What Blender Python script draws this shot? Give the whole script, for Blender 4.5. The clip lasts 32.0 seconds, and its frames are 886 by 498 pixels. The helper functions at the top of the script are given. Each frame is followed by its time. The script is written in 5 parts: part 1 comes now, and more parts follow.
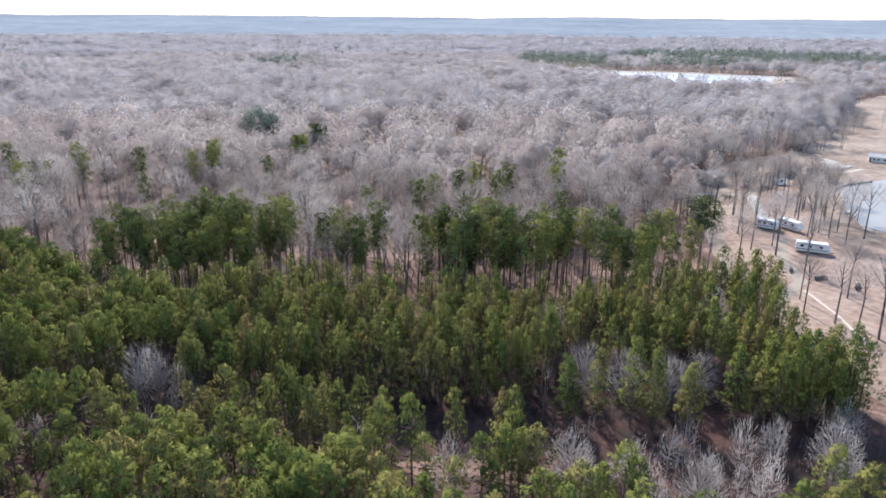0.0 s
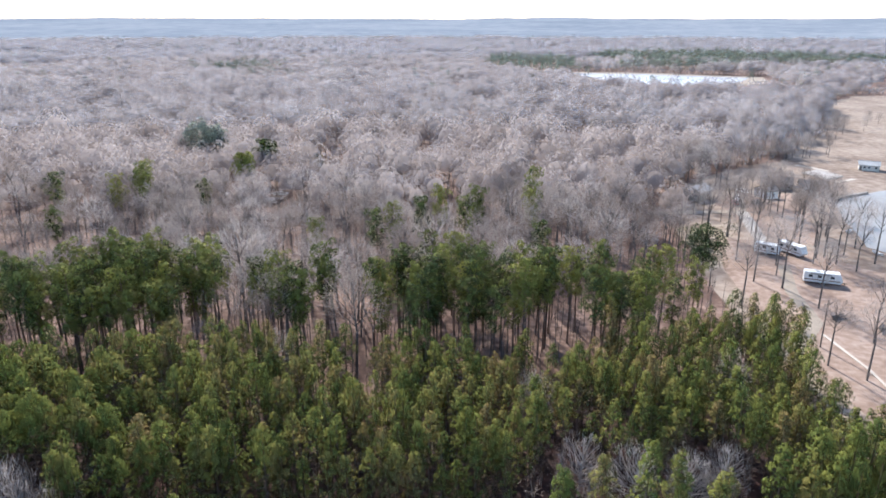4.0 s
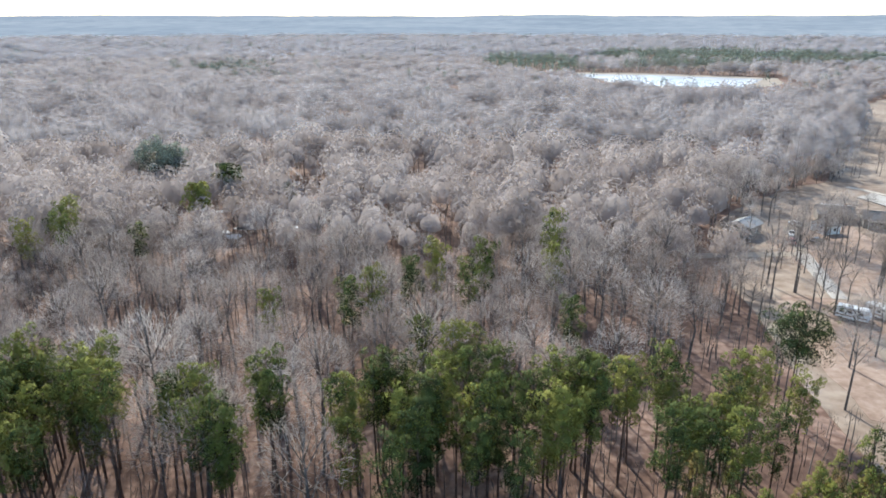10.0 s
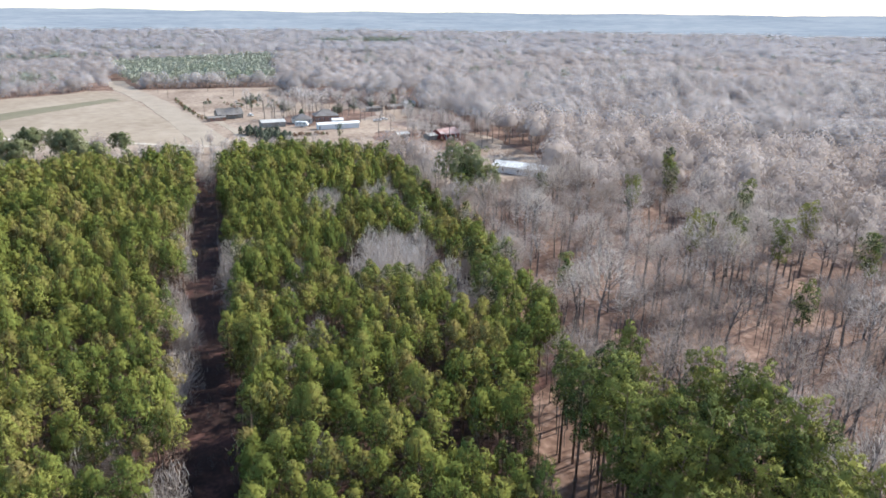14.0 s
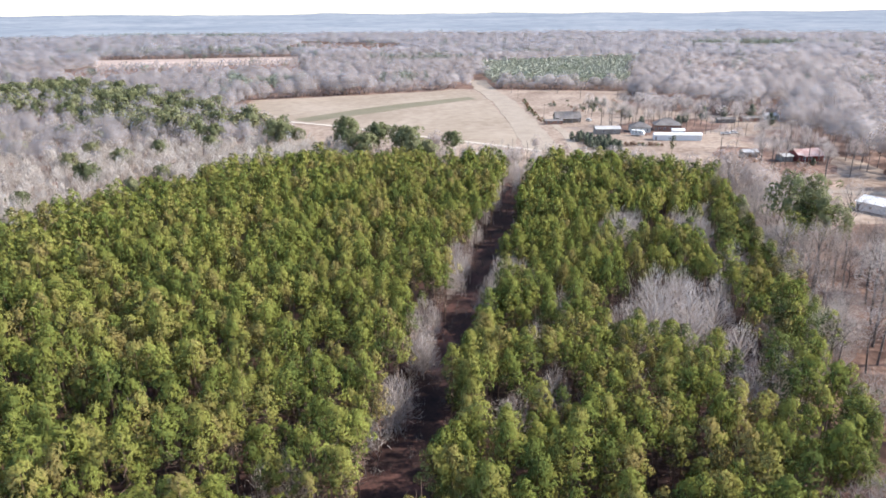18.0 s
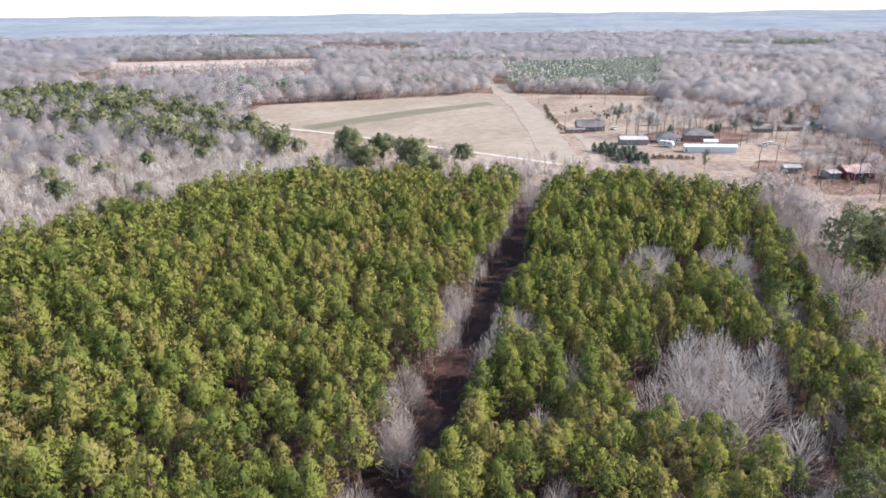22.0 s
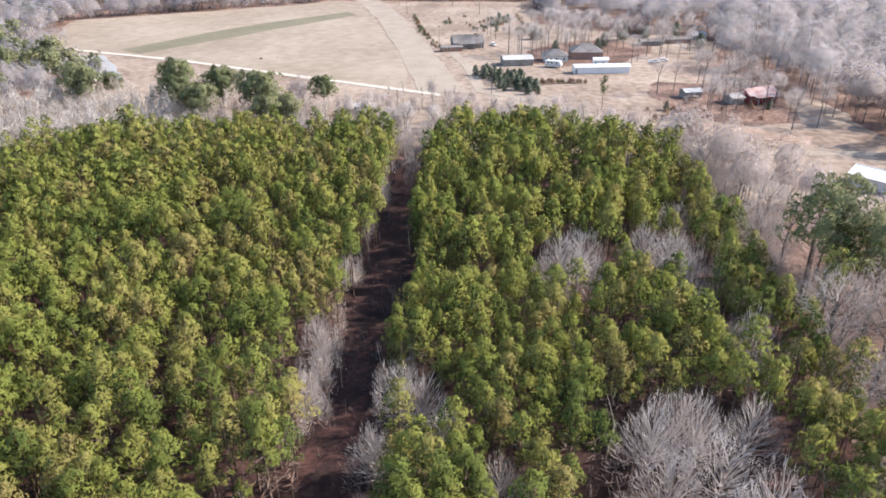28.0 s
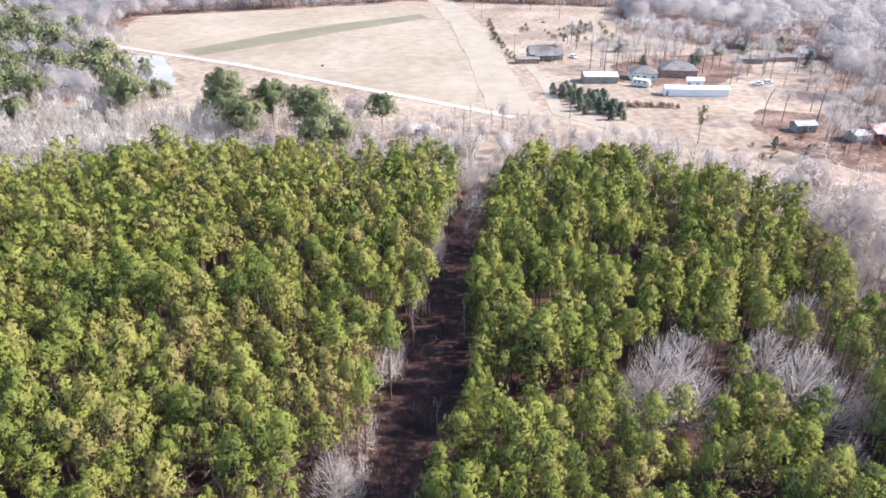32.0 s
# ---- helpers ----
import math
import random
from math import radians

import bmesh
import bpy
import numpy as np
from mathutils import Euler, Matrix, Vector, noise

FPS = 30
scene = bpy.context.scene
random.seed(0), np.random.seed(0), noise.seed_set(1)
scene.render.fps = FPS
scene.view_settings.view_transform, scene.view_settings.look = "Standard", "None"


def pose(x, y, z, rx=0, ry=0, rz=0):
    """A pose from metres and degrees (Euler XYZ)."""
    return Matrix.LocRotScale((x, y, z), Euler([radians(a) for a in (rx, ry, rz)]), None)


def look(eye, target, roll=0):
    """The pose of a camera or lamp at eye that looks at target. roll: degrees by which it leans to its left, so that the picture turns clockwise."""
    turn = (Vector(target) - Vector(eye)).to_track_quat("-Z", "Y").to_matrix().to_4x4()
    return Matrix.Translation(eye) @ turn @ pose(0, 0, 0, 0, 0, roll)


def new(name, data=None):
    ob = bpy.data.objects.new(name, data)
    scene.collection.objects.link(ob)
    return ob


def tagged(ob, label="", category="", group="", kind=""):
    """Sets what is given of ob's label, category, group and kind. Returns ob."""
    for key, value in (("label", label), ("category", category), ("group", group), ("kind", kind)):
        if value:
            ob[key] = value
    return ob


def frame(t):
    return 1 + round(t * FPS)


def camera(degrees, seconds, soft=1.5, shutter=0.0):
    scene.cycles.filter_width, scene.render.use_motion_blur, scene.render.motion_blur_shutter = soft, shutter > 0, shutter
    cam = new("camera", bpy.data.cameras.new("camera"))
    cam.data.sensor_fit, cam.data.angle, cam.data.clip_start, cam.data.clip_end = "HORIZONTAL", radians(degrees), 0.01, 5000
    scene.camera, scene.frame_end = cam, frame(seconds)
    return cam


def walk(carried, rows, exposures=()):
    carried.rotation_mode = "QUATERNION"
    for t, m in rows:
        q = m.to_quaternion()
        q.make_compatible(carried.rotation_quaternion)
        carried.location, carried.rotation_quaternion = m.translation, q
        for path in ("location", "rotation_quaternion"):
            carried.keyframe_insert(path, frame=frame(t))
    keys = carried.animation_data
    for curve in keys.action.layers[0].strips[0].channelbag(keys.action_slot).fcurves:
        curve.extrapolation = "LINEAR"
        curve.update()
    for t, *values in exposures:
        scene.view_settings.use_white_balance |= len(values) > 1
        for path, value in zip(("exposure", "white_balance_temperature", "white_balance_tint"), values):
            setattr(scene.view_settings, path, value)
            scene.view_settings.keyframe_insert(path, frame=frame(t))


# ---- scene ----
EXPOSURES = [(0.0, 1.09, 6150, 12), (3.0, 1.11, 6150, 12), (8.0, 0.99, 6280, 7), (12.5, 0.98, 6200, 3), (15.5, 1.22, 6500, 12), (20.0, 1.2, 6500, 13), (24.0, 1.15, 6480, 13), (27.3, 1.09, 6500, 13), (28.3, 1.42, 6620, 14), (29.5, 1.66, 6620, 13), (31.0, 1.67, 6450, 13), (32.0, 1.64, 6320, 13)]
cam = camera(64.84, 32.0, 1.7)
# seconds, place in metres, then heading, tilt and lean in degrees
ROWS = [
    (0, 0, 0, 63.75, 0.01, -18.26, 0.39),
    (0.5, 0.42, 3.59, 63.83, 0.08, -18.27, 0.41),
    (1, 0.81, 7.15, 63.9, 0.19, -18.26, 0.34),
    (1.5, 1.17, 10.69, 63.95, 0.27, -18.25, 0.32),
    (2, 1.5, 14.24, 64.01, 0.33, -18.22, 0.26),
    (2.5, 1.82, 17.8, 64.07, 0.41, -18.19, 0.18),
    (3, 2.12, 21.41, 64.13, 0.48, -18.19, 0.14),
    (3.5, 2.38, 25.05, 64.17, -1.89, -18.15, 0.05),
    (4, 2.46, 28.9, 64.23, -2.5, -18.15, 0.01),
    (5.5, 2.68, 40.46, 64.4, -2.62, -18.15, -0.11),
    (6, 2.77, 44.45, 64.52, -2.66, -18.19, -0.03),
    (6.5, 2.86, 48.44, 64.62, -2.72, -18.19, -0.06),
    (7, 2.97, 52.4, 64.71, -2.76, -18.21, -0.06),
    (7.5, 3.09, 56.34, 64.82, -2.83, -18.23, -0.02),
    (8, 3.24, 60.26, 64.93, -2.86, -18.27, -0.02),
    (8.5, 3.46, 64.12, 65.05, -2.87, -18.3, -0.01),
    (9, 3.77, 67.93, 65.18, -2.85, -18.31, 0.01),
    (9.5, 4.13, 71.72, 65.29, -2.82, -18.35, -0.04),
    (10, 4.51, 75.51, 65.34, -2.79, -18.37, -0.04),
    (10.5, 4.87, 79.35, 65.3, -0.4, -18.34, 0.04),
    (11, 5.24, 83.24, 65.23, 4.88, -18.31, 0.08),
    (11.5, 5.54, 87.16, 65.22, 10.39, -18.34, 0.17),
    (12, 5.69, 91.07, 65.24, 19.68, -18.41, 0.28),
    (12.5, 5.57, 94.97, 65.27, 33.88, -18.49, 0.6),
    (13, 5.19, 98.8, 65.27, 48.05, -18.54, 0.81),
    (13.5, 4.55, 102.52, 65.24, 60.36, -18.58, 0.72),
    (14, 3.66, 106.07, 65.23, 72.13, -18.61, 0.55),
    (14.5, 2.52, 109.45, 65.22, 83.26, -18.64, 0.44),
    (15.5, -0.95, 115.6, 65.2, 91.2, -18.6, 0.1),
    (16.5, -6.49, 119.74, 65.18, 94.77, -18.56, -0.27),
    (17, -9.57, 121.18, 65.23, 99.1, -18.55, -0.32),
    (17.5, -12.79, 122.4, 65.31, 101.37, -18.53, -0.36),
    (18, -16.13, 123.33, 65.41, 101.37, -18.54, -0.4),
    (18.5, -19.57, 124.01, 65.52, 101.39, -18.54, -0.47),
    (19, -23.06, 124.48, 65.64, 102.76, -18.54, -0.54),
    (19.5, -26.6, 124.78, 65.75, 103.46, -18.55, -0.49),
    (20, -30.18, 124.92, 65.85, 103.45, -18.55, -0.5),
    (20.5, -33.82, 124.91, 65.95, 103.44, -18.55, -0.56),
    (21, -37.51, 124.77, 66.04, 103.44, -18.52, -0.65),
    (21.5, -41.27, 124.52, 66.14, 103.43, -18.51, -0.61),
    (22, -45.12, 124.19, 66.23, 103.43, -18.52, -0.57),
    (22.5, -49.03, 123.76, 66.32, 103.41, -18.49, -0.58),
    (23, -53.01, 123.22, 66.44, 103.43, -18.48, -0.61),
    (23.5, -57.05, 122.62, 66.64, 103.42, -18.5, -0.54),
    (24, -61.09, 121.99, 66.87, 103.42, -18.51, -0.43),
    (24.5, -65.13, 121.35, 67.08, 102.76, -18.51, -0.45),
    (26.5, -81.28, 118.63, 67.26, 97.98, -18.41, -0.3),
    (27, -85.26, 118.01, 67.4, 95.6, -18.5, -0.28),
    (27.5, -89.24, 117.38, 67.49, 93.97, -19.94, -0.22),
    (28, -93.36, 116.76, 67.8, 92.47, -26.26, 0.07),
    (28.5, -97.59, 116.19, 68.23, 90.16, -28.83, 0.27),
    (29, -101.83, 115.74, 68.63, 89.22, -29, 0.33),
    (29.5, -106.02, 115.4, 68.94, 89.16, -29.15, 0.34),
    (30, -110.14, 115.13, 69.17, 89.1, -29.24, 0.37),
    (30.5, -114.14, 114.89, 69.31, 89.97, -29.31, 0.44),
    (31, -117.88, 114.72, 69.33, 93.5, -29.26, 0.49),
    (31.5, -121.28, 114.67, 69.24, 97.55, -29.08, 0.62),
    (32, -124.49, 114.7, 69.08, 98.22, -26.64, 0.69),
]
walk(cam, [(t, pose(x, y, z, 90 + tilt, 0, turn) @ pose(0, 0, 0, 0, 0, lean)) for t, x, y, z, turn, tilt, lean in ROWS], EXPOSURES)

# ---- light ----
SUN_TURN, SUN_HEIGHT = -14.0, 38.0
world = bpy.data.worlds.new("sky")
scene.world = world
world.use_nodes = True
wn = world.node_tree
sky = wn.nodes.new("ShaderNodeTexSky")
sky.sky_type, sky.sun_disc = "NISHITA", False
sky.sun_elevation, sky.sun_rotation = radians(SUN_HEIGHT), radians(SUN_TURN)
sky.air_density, sky.dust_density, sky.ozone_density = 1.0, 0.4, 2.5
wn.nodes["Background"].inputs["Strength"].default_value = 0.15
wn.links.new(sky.outputs[0], wn.nodes["Background"].inputs["Color"])
sun = new("sun", bpy.data.lights.new("sun", "SUN"))
sun.data.energy, sun.data.angle, sun.data.color = 4.4, radians(1.5), (1.0, 0.965, 0.91)
sun.matrix_world = look((-math.sin(radians(-SUN_TURN)) * 100, math.cos(radians(SUN_TURN)) * 100, 100 * math.tan(radians(SUN_HEIGHT))), (0, 0, 0))


# ---- materials ----
def surface(name, colours, size=1.0, rough=0.8, bump=0.0, fine=0.0, metal=0.0, through_light=0.0, vary=0.0, gloss=0.3, cell=0.0, tint=0.0, porous=0.0):
    """Colours blended by two noises of that size in metres; cell, tint: width of patches that differ, and by how much; vary: change from tree to tree; through_light: share of light let through; porous: share of the surface that is open between fine twigs."""
    m = bpy.data.materials.new(name)
    m.use_nodes = True
    t = m.node_tree
    b = t.nodes["Principled BSDF"]
    place = t.nodes.new("ShaderNodeNewGeometry")
    big = t.nodes.new("ShaderNodeTexNoise")
    big.inputs["Scale"].default_value, big.inputs["Detail"].default_value = 1.0 / size, 5.0
    t.links.new(place.outputs["Position"], big.inputs["Vector"])
    small = t.nodes.new("ShaderNodeTexNoise")
    small.inputs["Scale"].default_value, small.inputs["Detail"].default_value = 9.0 / size, 4.0
    t.links.new(place.outputs["Position"], small.inputs["Vector"])
    mix = t.nodes.new("ShaderNodeMath")
    mix.operation = "MULTIPLY_ADD"
    t.links.new(small.outputs["Fac"], mix.inputs[0])
    mix.inputs[1].default_value = fine
    t.links.new(big.outputs["Fac"], mix.inputs[2])
    # each tree has a tone of its own: joined ones carry it as 1 + tone, single objects take their random number
    info = t.nodes.new("ShaderNodeObjectInfo")
    tone = t.nodes.new("ShaderNodeAttribute")
    tone.attribute_name = "tone"
    own = t.nodes.new("ShaderNodeMath")
    own.operation = "SUBTRACT"
    own.inputs[1].default_value = 1.0
    t.links.new(tone.outputs["Fac"], own.inputs[0])
    either = t.nodes.new("ShaderNodeMix")
    t.links.new(tone.outputs["Fac"], either.inputs["Factor"])
    t.links.new(info.outputs["Random"], either.inputs["A"])
    t.links.new(own.outputs[0], either.inputs["B"])
    mix2 = t.nodes.new("ShaderNodeMath")
    mix2.operation = "MULTIPLY_ADD"
    t.links.new(either.outputs["Result"], mix2.inputs[0])
    mix2.inputs[1].default_value = vary
    t.links.new(mix.outputs[0], mix2.inputs[2])
    value = mix2.outputs[0]
    if cell:
        flat = t.nodes.new("ShaderNodeVectorMath")
        flat.operation = "MULTIPLY"
        flat.inputs[1].default_value = (1.0 / cell, 1.0 / cell, 0.0)
        t.links.new(place.outputs["Position"], flat.inputs[0])
        patch = t.nodes.new("ShaderNodeTexVoronoi")
        patch.voronoi_dimensions = "2D"
        patch.inputs["Scale"].default_value = 1.0
        t.links.new(flat.outputs[0], patch.inputs["Vector"])
        one = t.nodes.new("ShaderNodeSeparateColor")
        t.links.new(patch.outputs["Color"], one.inputs[0])
        add = t.nodes.new("ShaderNodeMath")
        add.operation = "MULTIPLY_ADD"
        t.links.new(one.outputs[0], add.inputs[0])
        add.inputs[1].default_value = tint
        t.links.new(value, add.inputs[2])
        value = add.outputs[0]
    ramp = t.nodes.new("ShaderNodeValToRGB")
    lo, hi = 0.36 + fine * 0.4 + vary * 0.3 + tint * 0.15, 0.64 + fine * 0.6 + vary * 0.7 + tint * 0.85
    if hi > 1.0:
        shrink = t.nodes.new("ShaderNodeMath")
        shrink.operation = "DIVIDE"
        shrink.inputs[1].default_value = hi
        t.links.new(value, shrink.inputs[0])
        value, lo, hi = shrink.outputs[0], lo / hi, 1.0
    ramp.color_ramp.elements[0].position, ramp.color_ramp.elements[1].position = lo, hi
    for k in range(len(colours) - 2):
        ramp.color_ramp.elements.new(lo + (hi - lo) * (k + 1) / (len(colours) - 1))
    for e, c in zip(ramp.color_ramp.elements, colours):
        e.color = (*c, 1)
    t.links.new(value, ramp.inputs["Fac"])
    t.links.new(ramp.outputs["Color"], b.inputs["Base Color"])
    b.inputs["Roughness"].default_value, b.inputs["Metallic"].default_value = rough, metal
    b.inputs["Specular IOR Level"].default_value = gloss
    if bump:
        n = t.nodes.new("ShaderNodeBump")
        n.inputs["Strength"].default_value, n.inputs["Distance"].default_value = 0.6, bump
        t.links.new(small.outputs["Fac"], n.inputs["Height"])
        t.links.new(n.outputs[0], b.inputs["Normal"])
    if through_light:
        leaf = t.nodes.new("ShaderNodeBsdfTranslucent")
        t.links.new(ramp.outputs["Color"], leaf.inputs["Color"])
        both = t.nodes.new("ShaderNodeMixShader")
        both.inputs[0].default_value = through_light
        t.links.new(b.outputs[0], both.inputs[1])
        t.links.new(leaf.outputs[0], both.inputs[2])
        t.links.new(both.outputs[0], t.nodes["Material Output"].inputs["Surface"])
        if porous:
            gaps = t.nodes.new("ShaderNodeBsdfTransparent")
            net = t.nodes.new("ShaderNodeMixShader")
            net.inputs[0].default_value = porous
            t.links.new(both.outputs[0], net.inputs[1])
            t.links.new(gaps.outputs[0], net.inputs[2])
            t.links.new(net.outputs[0], t.nodes["Material Output"].inputs["Surface"])
    return m


NEEDLES = surface("pine_needles", [(0.078, 0.1, 0.028), (0.13, 0.149, 0.036), (0.173, 0.182, 0.044), (0.2, 0.19, 0.053), (0.2, 0.162, 0.06)], 9, 0.9, 0, 0.25, 0, 0.14, 0.45, 0.03, 3.2, 0.08, porous=0.35)
NEEDLES_THIN = surface("thin_browned_needles", [(0.068, 0.086, 0.025), (0.12, 0.135, 0.034), (0.172, 0.174, 0.043), (0.2, 0.186, 0.053), (0.2, 0.145, 0.06)], 7, 0.9, 0, 0.35, 0, 0.14, 0.6, 0.03, 2.4, 0.12, porous=0.35)
NEEDLES_DARK = surface("dark_pine_needles", [(0.046, 0.064, 0.024), (0.112, 0.13, 0.037), (0.25, 0.244, 0.062)], 8, 0.8, 0, 0.35, 0, 0.15, 0.45, 0.06, 3.8, 0.2, porous=0.25)
NEEDLES_TALL = surface("lit_tall_pine_needles", [(0.066, 0.084, 0.026), (0.145, 0.157, 0.04), (0.265, 0.25, 0.062)], 8, 0.8, 0, 0.35, 0, 0.15, 0.45, 0.06, 3.8, 0.2, porous=0.2)
NEEDLES_OLIVE = surface("olive_pine_needles", [(0.105, 0.12, 0.06), (0.175, 0.184, 0.092), (0.25, 0.243, 0.13)], 6, 0.85, 0, 0.35, 0, 0.35, 0.4, 0.06, 4.0, 0.15)
# pine green lightened and greyed in its colour to imitate haze
NEEDLES_HAZED = surface("hazed_pine_needles", [(0.145, 0.17, 0.13), (0.21, 0.235, 0.18)], 60, 0.8, 0, 0.3, 0, 0.3, 0.3, porous=0.4)
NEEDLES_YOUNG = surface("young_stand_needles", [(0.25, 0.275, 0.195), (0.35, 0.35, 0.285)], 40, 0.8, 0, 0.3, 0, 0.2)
CEDAR = surface("cedar_needles", [(0.055, 0.072, 0.045), (0.1, 0.118, 0.076), (0.15, 0.155, 0.11)], 2, 0.8, 0, 0.4, 0, 0.2, 0.3)
BARK_PINE = surface("pine_bark", [(0.09, 0.058, 0.044), (0.20, 0.132, 0.10)], 0.8, 0.9, 0.02, 0.3)
BARK = surface("grey_bark", [(0.085, 0.072, 0.063), (0.175, 0.15, 0.135)], 0.8, 0.9, 0.02, 0.3)
TWIG = surface("bare_twigs", [(0.215, 0.17, 0.143), (0.31, 0.257, 0.222), (0.405, 0.345, 0.304), (0.485, 0.425, 0.383)], 26, 0.9, 0, 0.3, 0, 0.43, 0.5, 0.1, 8.0, 0.1)
TWIG_PALE = surface("pale_twigs", [(0.40, 0.34, 0.30), (0.57, 0.505, 0.46)], 5, 0.9, 0, 0.4, 0, 0.4, 0.3)
TWIG_SCRUB = surface("scrub_twigs", [(0.41, 0.355, 0.30), (0.58, 0.515, 0.448)], 9, 0.9, 0, 0.4, 0, 0.45, 0.4)
# paler than near twigs: distance haze is put into the colour
TWIG_HAZED = surface("hazed_twigs", [(0.34, 0.3, 0.285), (0.4, 0.36, 0.345), (0.465, 0.424, 0.408)], 60, 0.9, 0, 0.4, 0, 0.6, 0.35, 0.05, porous=0.7)
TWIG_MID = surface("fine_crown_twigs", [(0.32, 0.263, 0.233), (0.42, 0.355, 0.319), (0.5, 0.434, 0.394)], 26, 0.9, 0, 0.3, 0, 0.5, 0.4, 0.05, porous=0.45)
# greyest twig copy, with still more haze put into its colour
TWIG_HAZIEST = surface("haziest_twigs", [(0.33, 0.31, 0.315), (0.385, 0.363, 0.366), (0.435, 0.41, 0.41)], 120, 0.9, 0, 0.4, 0, 0.6, 0.3, 0.05, porous=0.7)
LITTER = surface("leaf_litter", [(0.075, 0.039, 0.026), (0.13, 0.073, 0.05), (0.25, 0.16, 0.118)], 14, 0.95, 0.08, 0.9)
# needle cover with the pines' deep shade put into its near-black colour
SHADE_NEEDLE_FLOOR = surface("shade_needle_floor", [(0.018, 0.009, 0.0075), (0.038, 0.018, 0.014), (0.088, 0.039, 0.03)], 6, 0.95, 0.06, 0.6)
# red clay brightened in its colour like sun falling on the lane
SUNLIT_CLAY = surface("sunlit_clay", [(0.07, 0.03, 0.021), (0.13, 0.058, 0.04), (0.21, 0.10, 0.07)], 3, 0.95, 0.05, 0.8)
DRY_GRASS = surface("dry_grass", [(0.15, 0.10, 0.07), (0.235, 0.172, 0.125), (0.315, 0.245, 0.185)], 30, 0.95, 0.05, 1.0)
FIELD = surface("dormant_field", [(0.205, 0.155, 0.108), (0.25, 0.195, 0.14), (0.295, 0.235, 0.175)], 60, 0.95, 0.04, 0.9)
FIELD_GREEN = surface("sown_strip", [(0.125, 0.108, 0.064), (0.165, 0.143, 0.09)], 20, 0.95, 0.04, 0.6)
FIELD_RED = surface("ploughed_field", [(0.29, 0.215, 0.17), (0.37, 0.285, 0.235)], 60, 0.95, 0, 0.4)
DIRT = surface("bare_dirt", [(0.185, 0.118, 0.082), (0.265, 0.182, 0.133), (0.345, 0.255, 0.198)], 18, 0.95, 0.05, 0.9)
SAND = surface("sandy_road", [(0.235, 0.187, 0.138), (0.30, 0.245, 0.188)], 12, 0.95, 0.03, 0.8)
PALE_SAND = surface("pale_sand_track", [(0.39, 0.33, 0.262), (0.48, 0.415, 0.34)], 8, 0.95, 0.02, 0.5)
CONCRETE = surface("concrete", [(0.30, 0.265, 0.225), (0.40, 0.36, 0.315)], 5, 0.9, 0.01, 0.8)
WATER = surface("pond_water", [(0.24, 0.225, 0.205), (0.30, 0.285, 0.26)], 30, 0.45, 0, 0.3, 0, 0, 0, 0.12)
WHITE = surface("white_metal", [(0.66, 0.645, 0.61), (0.77, 0.755, 0.72)], 4, 0.55, 0, 0.5, 0, 0, 0, 0.3)
CREAM = surface("cream_siding", [(0.55, 0.51, 0.44), (0.66, 0.62, 0.55)], 4, 0.6, 0, 0.4)
GREY_ROOF = surface("grey_shingle", [(0.13, 0.115, 0.105), (0.21, 0.19, 0.175)], 3, 0.95, 0.01, 0.6, gloss=0.15)
LIGHT_ROOF = surface("galvanised_roof", [(0.34, 0.325, 0.30), (0.46, 0.44, 0.41)], 4, 0.7, 0, 0.6, 0.1, gloss=0.2)
RUST_ROOF = surface("rusty_pale_roof", [(0.24, 0.12, 0.105), (0.36, 0.24, 0.22), (0.48, 0.40, 0.375)], 3.5, 0.7, 0, 0.8)
RED_BOARDS = surface("red_barn_boards", [(0.24, 0.055, 0.05), (0.33, 0.085, 0.075)], 2, 0.85, 0, 0.6)
BRICK = surface("brick_wall", [(0.25, 0.13, 0.09), (0.34, 0.20, 0.15)], 1.5, 0.9, 0, 0.6)
# near-white base colour paints bright sky glare onto the water
GLARE_WATER = surface("painted_glare_water", [(0.48, 0.475, 0.465), (0.58, 0.57, 0.56)], 30, 0.22, 0, 0.2, 0, 0, 0, 0.6)
GREY_WALL = surface("weathered_boards", [(0.19, 0.165, 0.14), (0.29, 0.26, 0.225)], 2, 0.9, 0, 0.6)
GLASS = surface("dark_glass", [(0.03, 0.035, 0.04), (0.05, 0.055, 0.06)], 2, 0.08, 0, 0, 0, 0, 0, 0.8)
RUBBER = surface("black_rubber", [(0.02, 0.02, 0.02), (0.035, 0.035, 0.035)], 0.5, 0.9)
POLE_WOOD = surface("weathered_pole_wood", [(0.10, 0.08, 0.065), (0.17, 0.14, 0.12)], 1, 0.9, 0.01, 0.4)
STRIPE = surface("brown_stripe", [(0.20, 0.13, 0.09), (0.26, 0.18, 0.13)], 1, 0.5)


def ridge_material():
    """Far wooded ridges: miles of bright winter haze put into a blue-grey colour and a glow."""
    m = surface("hazed_glowing_ridges", [(0.135, 0.155, 0.178), (0.165, 0.183, 0.203), (0.198, 0.212, 0.226)], 520, 0.95, 0, 0.9, gloss=0.0)
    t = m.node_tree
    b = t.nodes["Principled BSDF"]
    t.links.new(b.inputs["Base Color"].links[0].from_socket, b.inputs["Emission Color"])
    # weak emission of that colour imitates the bright air in front
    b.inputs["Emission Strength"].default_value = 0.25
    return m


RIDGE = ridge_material()


